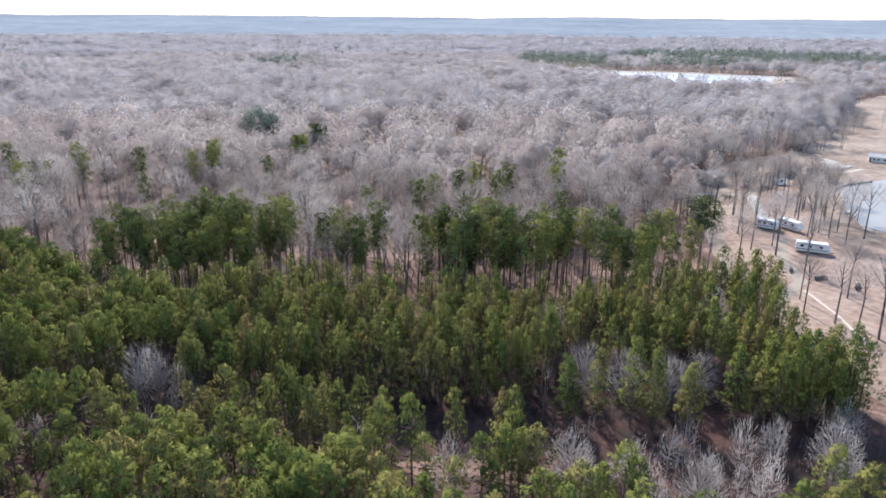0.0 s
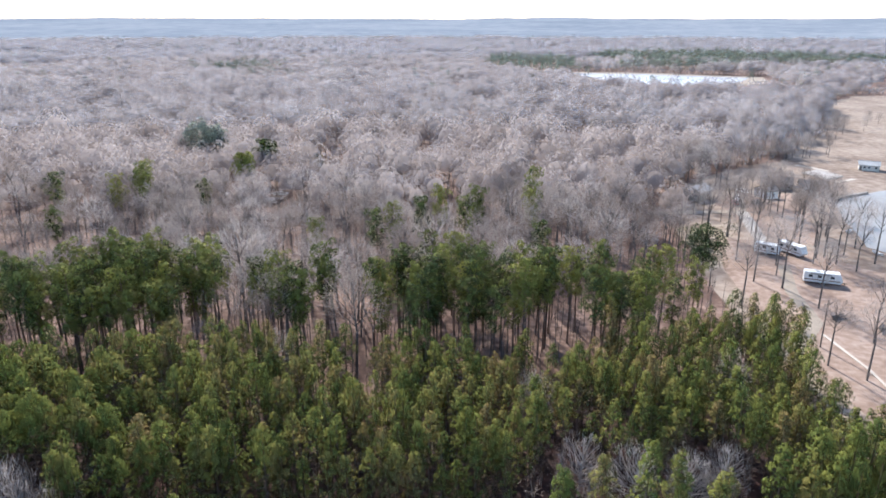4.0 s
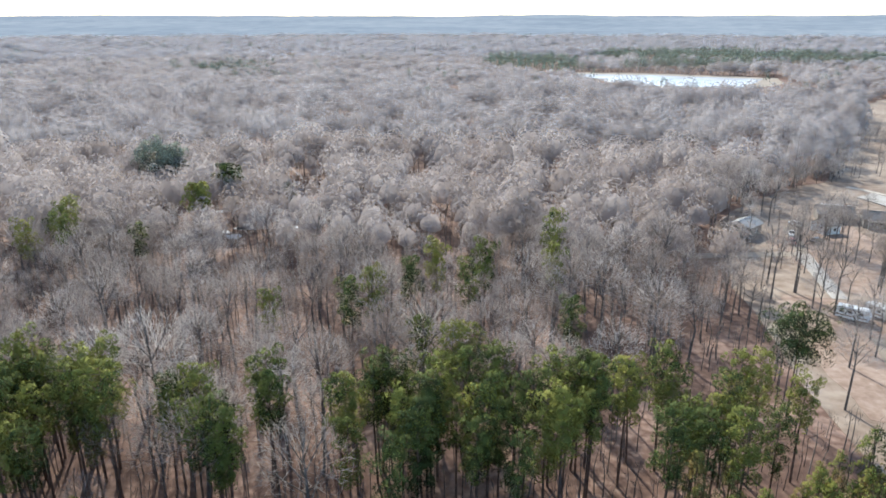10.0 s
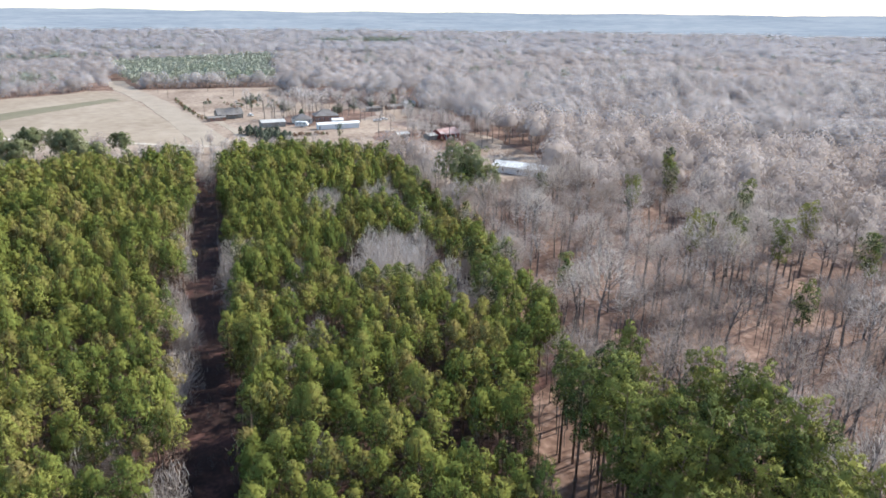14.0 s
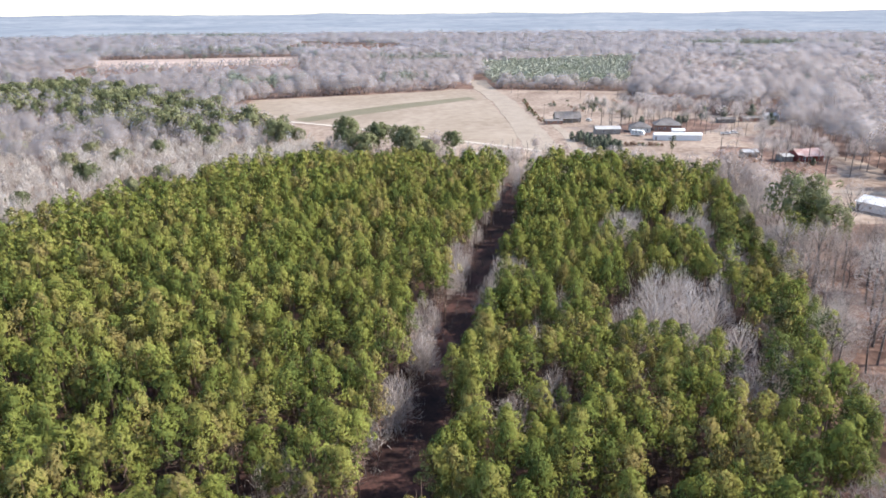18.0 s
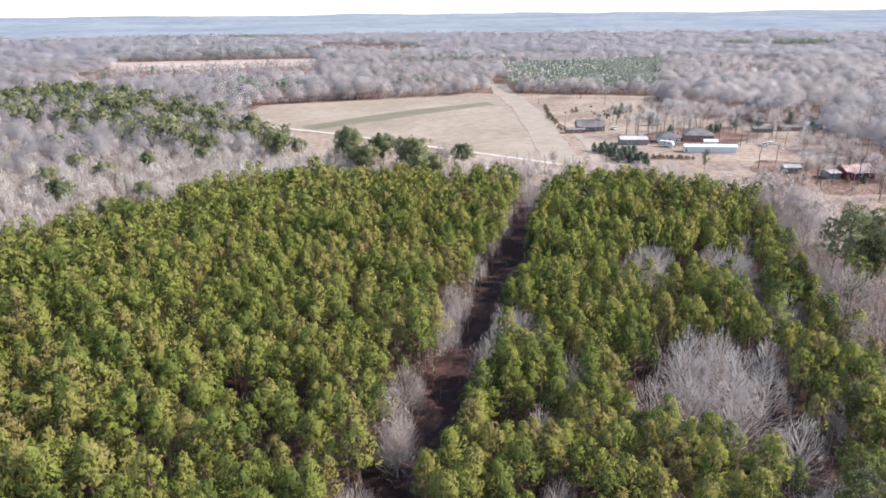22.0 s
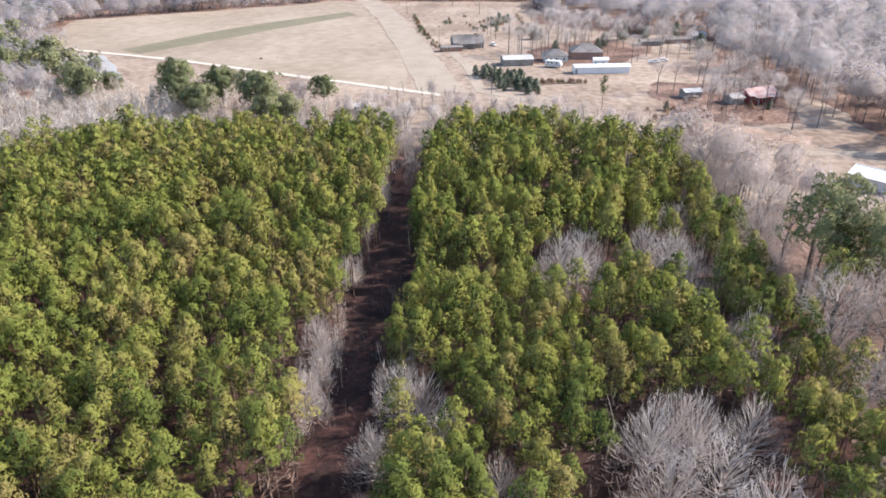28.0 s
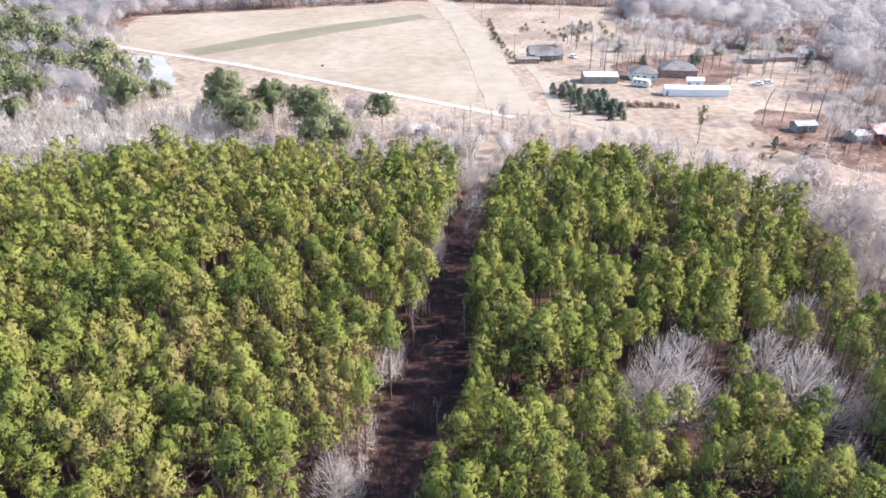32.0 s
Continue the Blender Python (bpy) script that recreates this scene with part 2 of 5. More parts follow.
# ---- builders ----
def sheet(name, verts, tris, normals, material=None, smooth=False, tone=None):
    """One mesh from arrays of corners and triangles; normals: None, or one for each corner, as of the rounded
    clump that it belongs to; tone: a number for each corner, alike within a plant."""
    if material is None:
        normals, material = None, normals
    me = bpy.data.meshes.new(name)
    verts, tris = np.asarray(verts, np.float32), np.asarray(tris, np.int32)
    me.vertices.add(len(verts))
    me.vertices.foreach_set("co", verts.ravel())
    me.loops.add(tris.size)
    me.loops.foreach_set("vertex_index", tris.ravel())
    me.polygons.add(len(tris))
    me.polygons.foreach_set("loop_start", np.arange(0, tris.size, 3, dtype=np.int32))
    me.polygons.foreach_set("loop_total", np.full(len(tris), 3, np.int32))
    me.update(calc_edges=True)
    me.polygons.foreach_set("use_smooth", np.full(len(tris), smooth))
    me.materials.append(material)
    if normals is not None:
        me.polygons.foreach_set("use_smooth", np.full(len(tris), True))
        me.normals_split_custom_set_from_vertices(np.asarray(normals, np.float32))
    if tone is not None:
        me.attributes.new("tone", "FLOAT", "POINT").data.foreach_set("value", np.asarray(tone, np.float32))
    return me


def part(name, bm, material, parent, label=""):
    """Links a bmesh, or a mesh, as one mesh object under a thing or a part."""
    if isinstance(bm, bpy.types.Mesh):
        me = bm
    else:
        me = bpy.data.meshes.new(name)
        bm.to_mesh(me)
        bm.free()
        me.materials.append(material)
    ob = new(name, me)
    ob.parent = parent
    return tagged(ob, label)


def thing(name, m, label, category, group="", kind=""):
    ob = new(name)
    ob.matrix_world = m
    return tagged(ob, label, category, group, kind)


def block(bm, x0, y0, z0, x1, y1, z1, bevel=0.0):
    r = bmesh.ops.create_cube(bm, size=1.0, matrix=Matrix.LocRotScale(((x0 + x1) / 2, (y0 + y1) / 2, (z0 + z1) / 2), None, (x1 - x0, y1 - y0, z1 - z0)))
    if bevel:
        edges = {e for v in r["verts"] for e in v.link_edges}
        bmesh.ops.bevel(bm, geom=list(edges), offset=bevel, segments=2, affect="EDGES", profile=0.6)
    return bm


def solid(points, faces):
    bm = bmesh.new()
    vs = [bm.verts.new(p) for p in points]
    for f in faces:
        bm.faces.new([vs[i] for i in f])
    bmesh.ops.recalc_face_normals(bm, faces=bm.faces[:])
    return bm


def tube(verts, tris, a, b, ra, rb, sides=5):
    """Adds a tapered tube from a to b to the lists."""
    a, b = np.asarray(a, float), np.asarray(b, float)
    d = b - a
    d = d / (np.linalg.norm(d) + 1e-9)
    s = np.cross(d, (0.3, 0.9, 0.1))
    s /= np.linalg.norm(s)
    u = np.cross(d, s)
    n = len(verts)
    for p, r in ((a, ra), (b, rb)):
        for k in range(sides):
            w = 2 * math.pi * k / sides
            verts.append(p + r * (s * math.cos(w) + u * math.sin(w)))
    for k in range(sides):
        j = (k + 1) % sides
        tris.append((n + k, n + j, n + sides + j))
        tris.append((n + k, n + sides + j, n + sides + k))


def blades(base, tip, width, rng, facing=None):
    """Pointed leaves from base to tip (arrays of places), that wide at their foot, turned towards facing."""
    d = tip - base
    s = np.cross(d, rng.normal(size=d.shape) if facing is None else facing + rng.normal(size=d.shape) * 0.35)
    s /= np.linalg.norm(s, axis=1)[:, None] + 1e-9
    s *= np.broadcast_to(np.asarray(width), (len(d),))[:, None] / 2
    verts = np.stack([base - s, base + s, tip], 1).reshape(-1, 3)
    return verts, np.arange(len(verts)).reshape(-1, 3)


def rounded(verts, tris, way):
    """Leaves turned so that they face the given way (one for each leaf), with the normals of the clump that they lie on."""
    way = way / (np.linalg.norm(way, axis=1)[:, None] + 1e-9)
    v = verts.reshape(-1, 3, 3)
    face = np.cross(v[:, 1] - v[:, 0], v[:, 2] - v[:, 0])
    back = (face * way).sum(1) < 0
    v[back] = v[back][:, ::-1]
    return v.reshape(-1, 3), tris, np.repeat(way, 3, 0)


def lumps(centres, radii, out, each, length, width, rng):
    """Tufts of needles: pointed leaves lying over the upper and outer side of rounded clumps."""
    n = len(centres) * each
    c, r, o = np.repeat(centres, each, 0), np.repeat(radii, each), np.repeat(out, each, 0)
    u = rng.normal(size=(n, 3)) + o * 0.55 + (0, 0, 0.45)
    u /= np.linalg.norm(u, axis=1)[:, None]
    t = np.cross(u, rng.normal(size=(n, 3)))
    t /= np.linalg.norm(t, axis=1)[:, None] + 1e-9
    t[:, 2] += 0.25
    size = length * rng.uniform(0.7, 1.3, n)
    base = c + u * (r * rng.uniform(0.78, 1.0, n))[:, None] - t * (size * 0.5)[:, None]
    tip = base + t * size[:, None] + u * (size * 0.32)[:, None]
    round_off = u * 0.55 + o * 0.55 + rng.normal(size=(n, 3)) * 0.14 + (0, 0, 0.06)
    return rounded(*blades(base, tip, width * rng.uniform(0.7, 1.3, n), rng, u * 0.6 + o * 0.6 + (0, 0, 0.3)), round_off)


def pine_parts(seed, height, reach, low, limbs, each, length, width, kind="stand", sides=5):
    """Trunk and crown arrays of a pine: rising limbs that end in rounded clumps of needles."""
    rng = np.random.default_rng(seed)
    tv, tt = [], []
    bend = rng.normal(size=2) * 0.012 * height
    mid = np.array((bend[0], bend[1], height * 0.5))
    top = np.array((bend[0] * 0.6, bend[1] * 0.6, height * 0.97))
    r = 0.0095 * height + 0.02
    tube(tv, tt, (0, 0, -0.3), mid, r, r * 0.7, sides)
    tube(tv, tt, mid, top * (1, 1, 0.85 if kind == "round" else 1.0), r * 0.7, 0.03, 3)
    if kind == "stand" and each > 10:
        n = 54
        w, z = rng.random(n) * 6.28, height * rng.uniform(0.12, low + 0.12, n)
        far = reach * rng.uniform(0.5, 1.0, n)
        foot = np.stack([0 * w, 0 * w, z], 1)
        dead = blades(foot, foot + np.stack([np.cos(w) * far, np.sin(w) * far, rng.uniform(-0.5, 0.6, n)], 1), np.full(n, 0.15), rng)
        for tri in dead[0].reshape(-1, 3, 3):
            tt.append((len(tv), len(tv) + 1, len(tv) + 2))
            tv.extend(tri)
    if kind == "stand":
        # whorls of short boughs, each ending in small tufts, round and narrowing to a blunt tip
        n = limbs * 3
        f = (np.arange(n) + rng.random(n)) / n
        w = np.arange(n) * 2.4 + rng.normal(size=n) * 0.5
        lobes = 1 + 0.22 * np.sin(3 * w + 9 * f + seed)
        far = reach * np.clip((1 - f) ** 0.56 * np.minimum(1.08, 0.62 + 2.2 * f), 0.12, 1) * lobes * np.where(np.arange(n) % 3 == 0, rng.uniform(0.25, 0.65, n), rng.uniform(0.72, 1.08, n))
        z = height * (low + (0.985 - low) * f) + far * rng.uniform(-0.05, 0.22, n)
        lean = (mid + (top - mid) * ((z - mid[2]) / (top[2] - mid[2]))[:, None]) * (1, 1, 0)
        centres = lean + np.stack([np.cos(w) * far, np.sin(w) * far, z], 1)
        outs = np.stack([np.cos(w), np.sin(w), 0.25 + 0.5 * f], 1)
        crown = lumps(centres, reach * rng.uniform(0.19, 0.32, n), outs, each, length, width, rng)
        return (np.array(tv), np.array(tt)), crown
    centres, radii, outs = [], [], []
    for k in range(limbs):
        f = (k + rng.random()) / limbs
        z = height * (low + ((0.88 if kind == "round" else 0.97) - low) * f)
        reach_here = reach * math.sqrt(max(0.08, 1 - (2 * f - (1.15 if kind == "tall" else 0.8)) ** 2 / 1.6)) * rng.uniform(0.55, 1.2)
        w = k * 2.4 + rng.normal() * 0.45
        o = np.array((math.cos(w), math.sin(w), rng.uniform(0.1, 0.4)))
        axis = mid + (top - mid) * ((z - mid[2]) / (top[2] - mid[2]))
        end = axis + o * reach_here
        if k % 2 == 0:
            tube(tv, tt, axis - (0, 0, 0.4), end, 0.07, 0.02, 3)
        steps = (0.95,) if reach_here < reach * 0.4 else (0.5, 0.95)
        for g in steps:
            centres.append(axis + (end - axis) * g + rng.normal(size=3) * 0.08 * reach)
            radii.append(reach * rng.uniform(0.22, 0.36) * {"tall": 1.16, "flat": 0.62, "round": 0.8}[kind])
            outs.append(o)
    if kind == "round":
        top[2] *= 0.86
    centres.append(top)
    radii.append(0.3 * reach * 0.8)
    outs.append(np.array((0, 0, 1.0)))
    crown = lumps(np.array(centres), np.array(radii), np.array(outs), each, length, width, rng)
    return (np.array(tv), np.array(tt)), crown


def bare_parts(seed, height, reach, limbs, twigs, width, long, low=0.42, limb_radius=0.075, facing=False):
    """Trunk-and-limb and twig arrays of a leafless tree with a rounded crown."""
    rng = np.random.default_rng(seed)
    tv, tt = [], []
    r = (0.0125 if facing else 0.0095) * height + 0.02
    knee = np.array((*rng.normal(size=2) * 0.02 * height, height * low))
    lead = np.array((*rng.normal(size=2) * 0.04 * height, height * 0.85))
    tube(tv, tt, (0, 0, -0.3), knee, r, r * 0.75, 5 if limbs > 4 else 3)
    tube(tv, tt, knee, lead, r * 0.7, 0.03, 3)
    mid = np.array((0, 0, height * (low + (0.22 if facing else 0.12))))
    lv, lt = [], []
    for k in range(limbs):
        f = (k + rng.random()) / limbs
        a = knee + (lead - knee) * f * 0.7
        w = k * 2.4 + rng.normal() * 0.5
        out = reach * (0.9 - 0.5 * f) * rng.uniform(0.7, 1.05)
        b = a + (math.cos(w) * out, math.sin(w) * out, min(height * rng.uniform(0.15, 0.32), height * 0.9 - a[2]))
        tube(lv, lt, a, b, limb_radius, 0.018, 3)
    # crooked boughs and fine sprays that reach the rounded outline
    u = rng.normal(size=(twigs, 3))
    u[:, 2] = np.abs(u[:, 2]) * 1.1 - 0.25
    u /= np.linalg.norm(u, axis=1)[:, None]
    bumps = 1 + 0.16 * np.sin(u[:, 0] * 5 + seed) * np.cos(u[:, 1] * 4.3 + seed * 2)
    edge = mid + u * np.array((reach, reach, height * ((0.78 if facing else 0.88) - low))) * (bumps * rng.uniform(0.78, 1.0, twigs))[:, None]
    d = u * 0.8 + rng.normal(size=(twigs, 3)) * 0.5 + (0, 0, 0.2) if facing else u * 0.6 + rng.normal(size=(twigs, 3)) * 0.3 + (0, 0, 0.6)
    d /= np.linalg.norm(d, axis=1)[:, None]
    base = edge - d * (long * rng.uniform(0.6, 1.3, twigs))[:, None]
    fat = width * rng.uniform(0.7, 1.4, twigs)
    boughs = rng.random(twigs) < (0.03 if facing else 0.1)
    base[boughs] = mid + (base[boughs] - mid) * 0.45
    fat[boughs] = width * 1.5
    cv, ct = blades(base, edge, fat, rng, u * 0.8 + (0, 0, 0.5) if facing else None)
    if lv and facing:
        tt = np.concatenate([np.array(tt), np.array(lt) + len(tv)])
        tv = np.concatenate([np.array(tv), np.array(lv)])
    elif lv:
        ct = np.concatenate([ct, np.array(lt) + len(cv)])
        cv = np.concatenate([cv, np.array(lv)])
    return (np.array(tv), np.array(tt)), (cv, ct)


def spray_parts(seed, height, reach, count, length, width):
    """A far-off leafless crown: fine sprays that rise and spread to a rounded, uneven top, on a few stems."""
    rng = np.random.default_rng(seed)
    u = rng.normal(size=(count, 3))
    u[:, 2] = np.abs(u[:, 2]) * 0.9 - 0.15
    u /= np.linalg.norm(u, axis=1)[:, None]
    bumps = 1 + 0.18 * np.sin(u[:, 0] * 4 + seed) * np.cos(u[:, 1] * 3.6 + seed * 2)
    tip = np.array((0, 0, height * 0.6)) + u * (reach, reach, height * 0.38) * (bumps * rng.uniform(0.7, 1.0, count))[:, None]
    d = u * 0.7 + rng.normal(size=(count, 3)) * 0.4 + (0, 0, 0.5)
    d *= (length * rng.uniform(0.7, 1.3, count) / np.linalg.norm(d, axis=1))[:, None]
    base = tip - d
    stems = max(2, count // 9)
    base[:stems] = np.stack([tip[:stems, 0] * 0.4, tip[:stems, 1] * 0.4, np.full(stems, 0.5)], 1)
    return blades(base, tip, width * rng.uniform(0.7, 1.3, count), rng, u * 0.6 + (0, -0.2, 0.6))


def dome_parts(seed, height, reach, count, length, width, stems=0, low=0.42, haze=0.0):
    """The fine twigs of a leafless crown seen from afar: small sprays lying over rounded lobes, with some boughs inside."""
    rng = np.random.default_rng(seed)
    k = 6
    w = np.arange(k) * 6.2832 / k + rng.normal(size=k) * 0.35
    lobe = np.stack([np.cos(w), np.sin(w), rng.uniform(-0.1, 0.15, k)], 1) * (reach * 0.46, reach * 0.46, height * 0.3)
    lobe = np.concatenate([lobe, [(0, 0, height * 0.16)]]) + (0, 0, height * (low + 0.25))
    pick = rng.integers(0, k + 1, count)
    u = rng.normal(size=(count, 3))
    u[:, 2] = np.abs(u[:, 2]) * 1.15 - 0.3
    u /= np.linalg.norm(u, axis=1)[:, None]
    spot = lobe[pick] + u * (reach * 0.56, reach * 0.56, height * 0.2) * rng.uniform(0.93, 1.0, count)[:, None]
    buried = (np.abs(spot[:, None] - lobe[None]) / (reach * 0.5, reach * 0.5, height * 0.18)) ** 2
    keep = (buried.sum(2) < 1).sum(1) == 0
    spot, u, count = spot[keep], u[keep], int(keep.sum())
    d = np.cross(u, rng.normal(size=(count, 3))) + u * 0.12
    d *= (length * rng.uniform(0.7, 1.3, count) / np.linalg.norm(d, axis=1))[:, None]
    whole = spot - (0, 0, height * (low + 0.2))
    whole /= np.linalg.norm(whole, axis=1)[:, None]
    v, t, n = rounded(*blades(spot - d * 0.5, spot + d * 0.5, width * rng.uniform(0.7, 1.3, count), rng, u), u * 0.5 + whole * 0.5 + rng.normal(size=(count, 3)) * 0.06 + (0, 0, 0.45))
    if haze:
        # the thin mesh of inner twigs under them, uneven and open below
        a, e = np.meshgrid(np.linspace(0, 2 * math.pi, 9)[:-1] + rng.random(), np.array((-0.12, 0.3, 0.75, 1.2)), indexing="ij")
        r = haze * (1 + 0.16 * np.sin(3 * a + seed) + rng.normal(size=a.shape) * 0.07)
        net = np.stack([np.cos(a) * np.cos(e) * r * reach, np.sin(a) * np.cos(e) * r * reach, np.sin(e) * r * height * 0.42 + height * (low + 0.12)], 2).reshape(-1, 3)
        up = np.stack([np.cos(a) * np.cos(e) * 0.7, np.sin(a) * np.cos(e) * 0.7, np.sin(e) + 0.5], 2).reshape(-1, 3)
        quads = [(i * 4 + j, (i + 1) % 8 * 4 + j, (i + 1) % 8 * 4 + j + 1, i * 4 + j + 1) for i in range(8) for j in range(3)]
        faces = [q for a, b, c, d in quads for q in ((a, b, c), (a, c, d))] + [(3, k * 4 + 3, k * 4 + 7) for k in range(1, 7)]
        t, v, n = np.concatenate([t, np.array(faces) + len(v)]), np.concatenate([v, net]), np.concatenate([n, up / np.linalg.norm(up, axis=1)[:, None]])
    if stems:
        a = np.stack([rng.normal(size=stems) * 0.25, rng.normal(size=stems) * 0.25, np.full(stems, height * low * 0.8)], 1)
        b = spot[:stems] * (0.9, 0.9, 0.95)
        v2, t2 = blades(a, b, np.full(stems, width * 0.5), rng)
        v, t, n = np.concatenate([v, v2]), np.concatenate([t, t2 + len(v)]), np.concatenate([n, np.tile((0, 0, 1.0), (len(v2), 1))])
    return v, t, n


def crown_clump(seed, height, reach, count, width, low=0.35):
    """A far-off evergreen crown of short leaves over rounded clumps."""
    rng = np.random.default_rng(seed)
    w, f = rng.random(count) * 2 * math.pi, rng.random(count) ** 0.8
    out = reach * np.sqrt(np.clip(1 - (1.6 * f - 0.6) ** 2, 0.05, 1)) * rng.uniform(0.3, 0.8, count)
    c = np.stack([out * np.cos(w), out * np.sin(w), height * (low + (0.9 - low) * f)], 1)
    o = np.stack([np.cos(w), np.sin(w), 0 * w], 1)
    return lumps(c, np.full(count, reach * 0.3), o, 3, width, width * 0.75, rng)


def scatter(name, kinds, places, scales, material, label, category, seed=0):
    """Many plants of the given kinds joined into one mesh of kind stuff."""
    rng = np.random.default_rng(seed)
    turn = rng.random(len(places)) * 2 * math.pi
    pick = rng.integers(0, len(kinds), len(places))
    allv, allt, alln, alltone, n = [], [], [], [], 0
    own = 1.0 + rng.random(len(places))
    for k, (v, t, *turned) in enumerate(kinds):
        m = np.where(pick == k)[0]
        if not len(m):
            continue
        c, s, z = np.cos(turn[m])[:, None], np.sin(turn[m])[:, None], scales[m][:, None]
        out = np.empty((len(m), len(v), 3), np.float32)
        wide = z * rng.uniform(0.88, 1.12, (len(m), 1))
        out[:, :, 0] = (v[:, 0] * c - v[:, 1] * s) * wide + places[m, 0:1]
        out[:, :, 1] = (v[:, 0] * s + v[:, 1] * c) * wide + places[m, 1:2]
        out[:, :, 2] = v[:, 2] * z + (places[m, 2:3] if places.shape[1] > 2 else 0)
        allv.append(out.reshape(-1, 3))
        for q in turned:
            alln.append(np.stack([q[:, 0] * c - q[:, 1] * s, q[:, 0] * s + q[:, 1] * c, np.broadcast_to(q[:, 2], (len(m), len(q)))], 2).reshape(-1, 3))
        alltone.append(np.repeat(own[m], len(v)))
        allt.append((t[None] + (np.arange(len(m)) * len(v))[:, None, None] + n).reshape(-1, 3))
        n += len(m) * len(v)
    ob = new(name, sheet(name, np.concatenate(allv), np.concatenate(allt), np.concatenate(alln) if alln else None, material, False, np.concatenate(alltone)))
    return tagged(ob, label, category, "", "stuff")


def inside(p, poly):
    x, y = p[:, 0], p[:, 1]
    r = np.zeros(len(p), bool)
    for (x0, y0), (x1, y1) in zip(poly, poly[1:] + poly[:1]):
        r ^= ((y0 > y) != (y1 > y)) & (x < (x1 - x0) * (y - y0) / (y1 - y0 + 1e-12) + x0)
    return r


def inside_any(p, polys):
    r = np.zeros(len(p), bool)
    for q in polys:
        r |= inside(p, q)
    return r


def spread(x0, y0, x1, y1, step, jitter, rng):
    gx, gy = np.meshgrid(np.arange(x0, x1, step), np.arange(y0, y1, step))
    p = np.stack([gx.ravel(), gy.ravel()], 1) + rng.uniform(-jitter, jitter, (gx.size, 2)) * step
    return p


def from_line(p, line):
    """The distance of places from a line of points."""
    d = np.full(len(p), 1e9)
    for a, b in zip(line, line[1:]):
        a, b = np.array(a, float), np.array(b, float)
        f = np.clip(((p - a) @ (b - a)) / ((b - a) @ (b - a)), 0, 1)
        d = np.minimum(d, np.linalg.norm(p - (a + f[:, None] * (b - a)), axis=1))
    return d


# ---- the plan, in metres ----
NORTH_STAND = [(-296, 103), (-306, 134), (-284, 172), (-244, 171), (-210, 170), (-170, 171), (-135, 167), (-104, 167), (-97, 156), (-78, 147), (-62, 142), (-20, 139), (30, 142), (46, 145.5), (74, 151), (72, 137), (69, 118), (70, 100), (62, 92), (56, 88), (50, 94), (43, 88), (36, 91), (28, 92), (19, 90), (16, 97), (15, 106), (10, 109), (-12, 108), (-60, 103)]
SOUTH_STAND = [(-291, 97.5), (-294, 44), (-286, 4), (-262, -6), (-212, -26), (-172, -32), (-120, -48), (60, -48), (74, 20), (70, 66), (54, 77), (48, 72), (45, 65), (34, 63), (25, 65), (22, 76), (14, 84), (3, 87), (-4, 86), (-9, 92), (-16, 96), (-29, 95), (-42, 91), (-52, 91), (-62, 94), (-80, 97), (-180, 98)]
TALL_WEST = [(-80, 151), (-62, 147), (-42, 153), (-35, 162), (-42, 171), (-62, 172), (-80, 164)]
TALL_EAST = [(-1, 144), (24, 147), (56, 150), (56, 167), (26, 170), (-1, 170)]
EAST_OPEN = [(98, 277), (90, 250), (84, 222), (79, 190), (76, 165), (75.5, 146), (76, 40), (320, 40), (520, 400), (520, 640), (405, 650), (339, 596), (268, 470), (214, 396), (178, 352), (150, 336), (118, 312), (104, 290)]
WEST_OPEN = [(-455, -98), (-478, -122), (-556, -143), (-648, -10), (-668, 5), (-668, 160), (-560, 158), (-522, 200), (-512, 246), (-470, 250), (-452, 222), (-400, 236), (-350, 250), (-300, 250), (-262, 246), (-258, 208), (-276, 190), (-310, 178), (-340, 150), (-352, 112), (-356, 90), (-350, 48), (-341, -2), (-348, -16), (-362, -30), (-384, -42), (-396, -58), (-428, -88)]
FIELD_WEST = [(-458, -95), (-478, -120), (-556, -141), (-645, -8), (-664, 6), (-640, 30), (-576, 51), (-438, 83), (-378, 90), (-400, 36), (-433, -30)]
STRIP = [(-456, -66), (-446, -53), (-483, -29), (-527, -4), (-590, 37), (-604, 28), (-550, -17), (-509, -41)]
FAR_FIELD = [(-853, -505), (-1034, -666), (-1172, -357), (-1006, -285)]
EAST_POND = [(164, 279), (178, 287), (205, 297), (260, 292), (250, 215), (180, 200), (150, 204), (140, 214), (138, 221), (144, 238), (153, 259), (157, 273)]
FAR_POND = [(205, 945), (300, 905), (400, 850), (330, 755), (270, 770), (228, 790)]
FAR_SHORE = [(190, 975), (300, 940), (425, 865), (400, 800), (330, 738), (225, 770), (212, 860)]
SMALL_POND = [(-440, -83), (-441, -68), (-412, -47), (-389, -34), (-385, -43), (-404, -62), (-425, -82)]
GREEN_STAND = [(-690, 35), (-690, 160), (-1080, 195), (-940, -17)]
PINE_WOOD = [(-580, -345), (-578, -298), (-518, -208), (-462, -128), (-425, -104), (-392, -66), (-366, -48), (-345, -46), (-338, -69), (-344, -100), (-370, -140), (-392, -180), (-399, -234), (-430, -300), (-500, -345)]
ROAD = [(-760, 12), (-668, 33), (-578, 60), (-438, 92), (-372, 104)]
TRACK = [(-470, -122), (-456, -93), (-431, -26), (-397, 44), (-374, 92), (-368, 104)]
LANE = [(-470, 103), (-420, 115), (-376, 120), (-352, 150), (-316, 178), (-301, 195), (-302, 240)]
CORRIDOR_Y0, CORRIDOR_Y1 = 90.0, 111.0
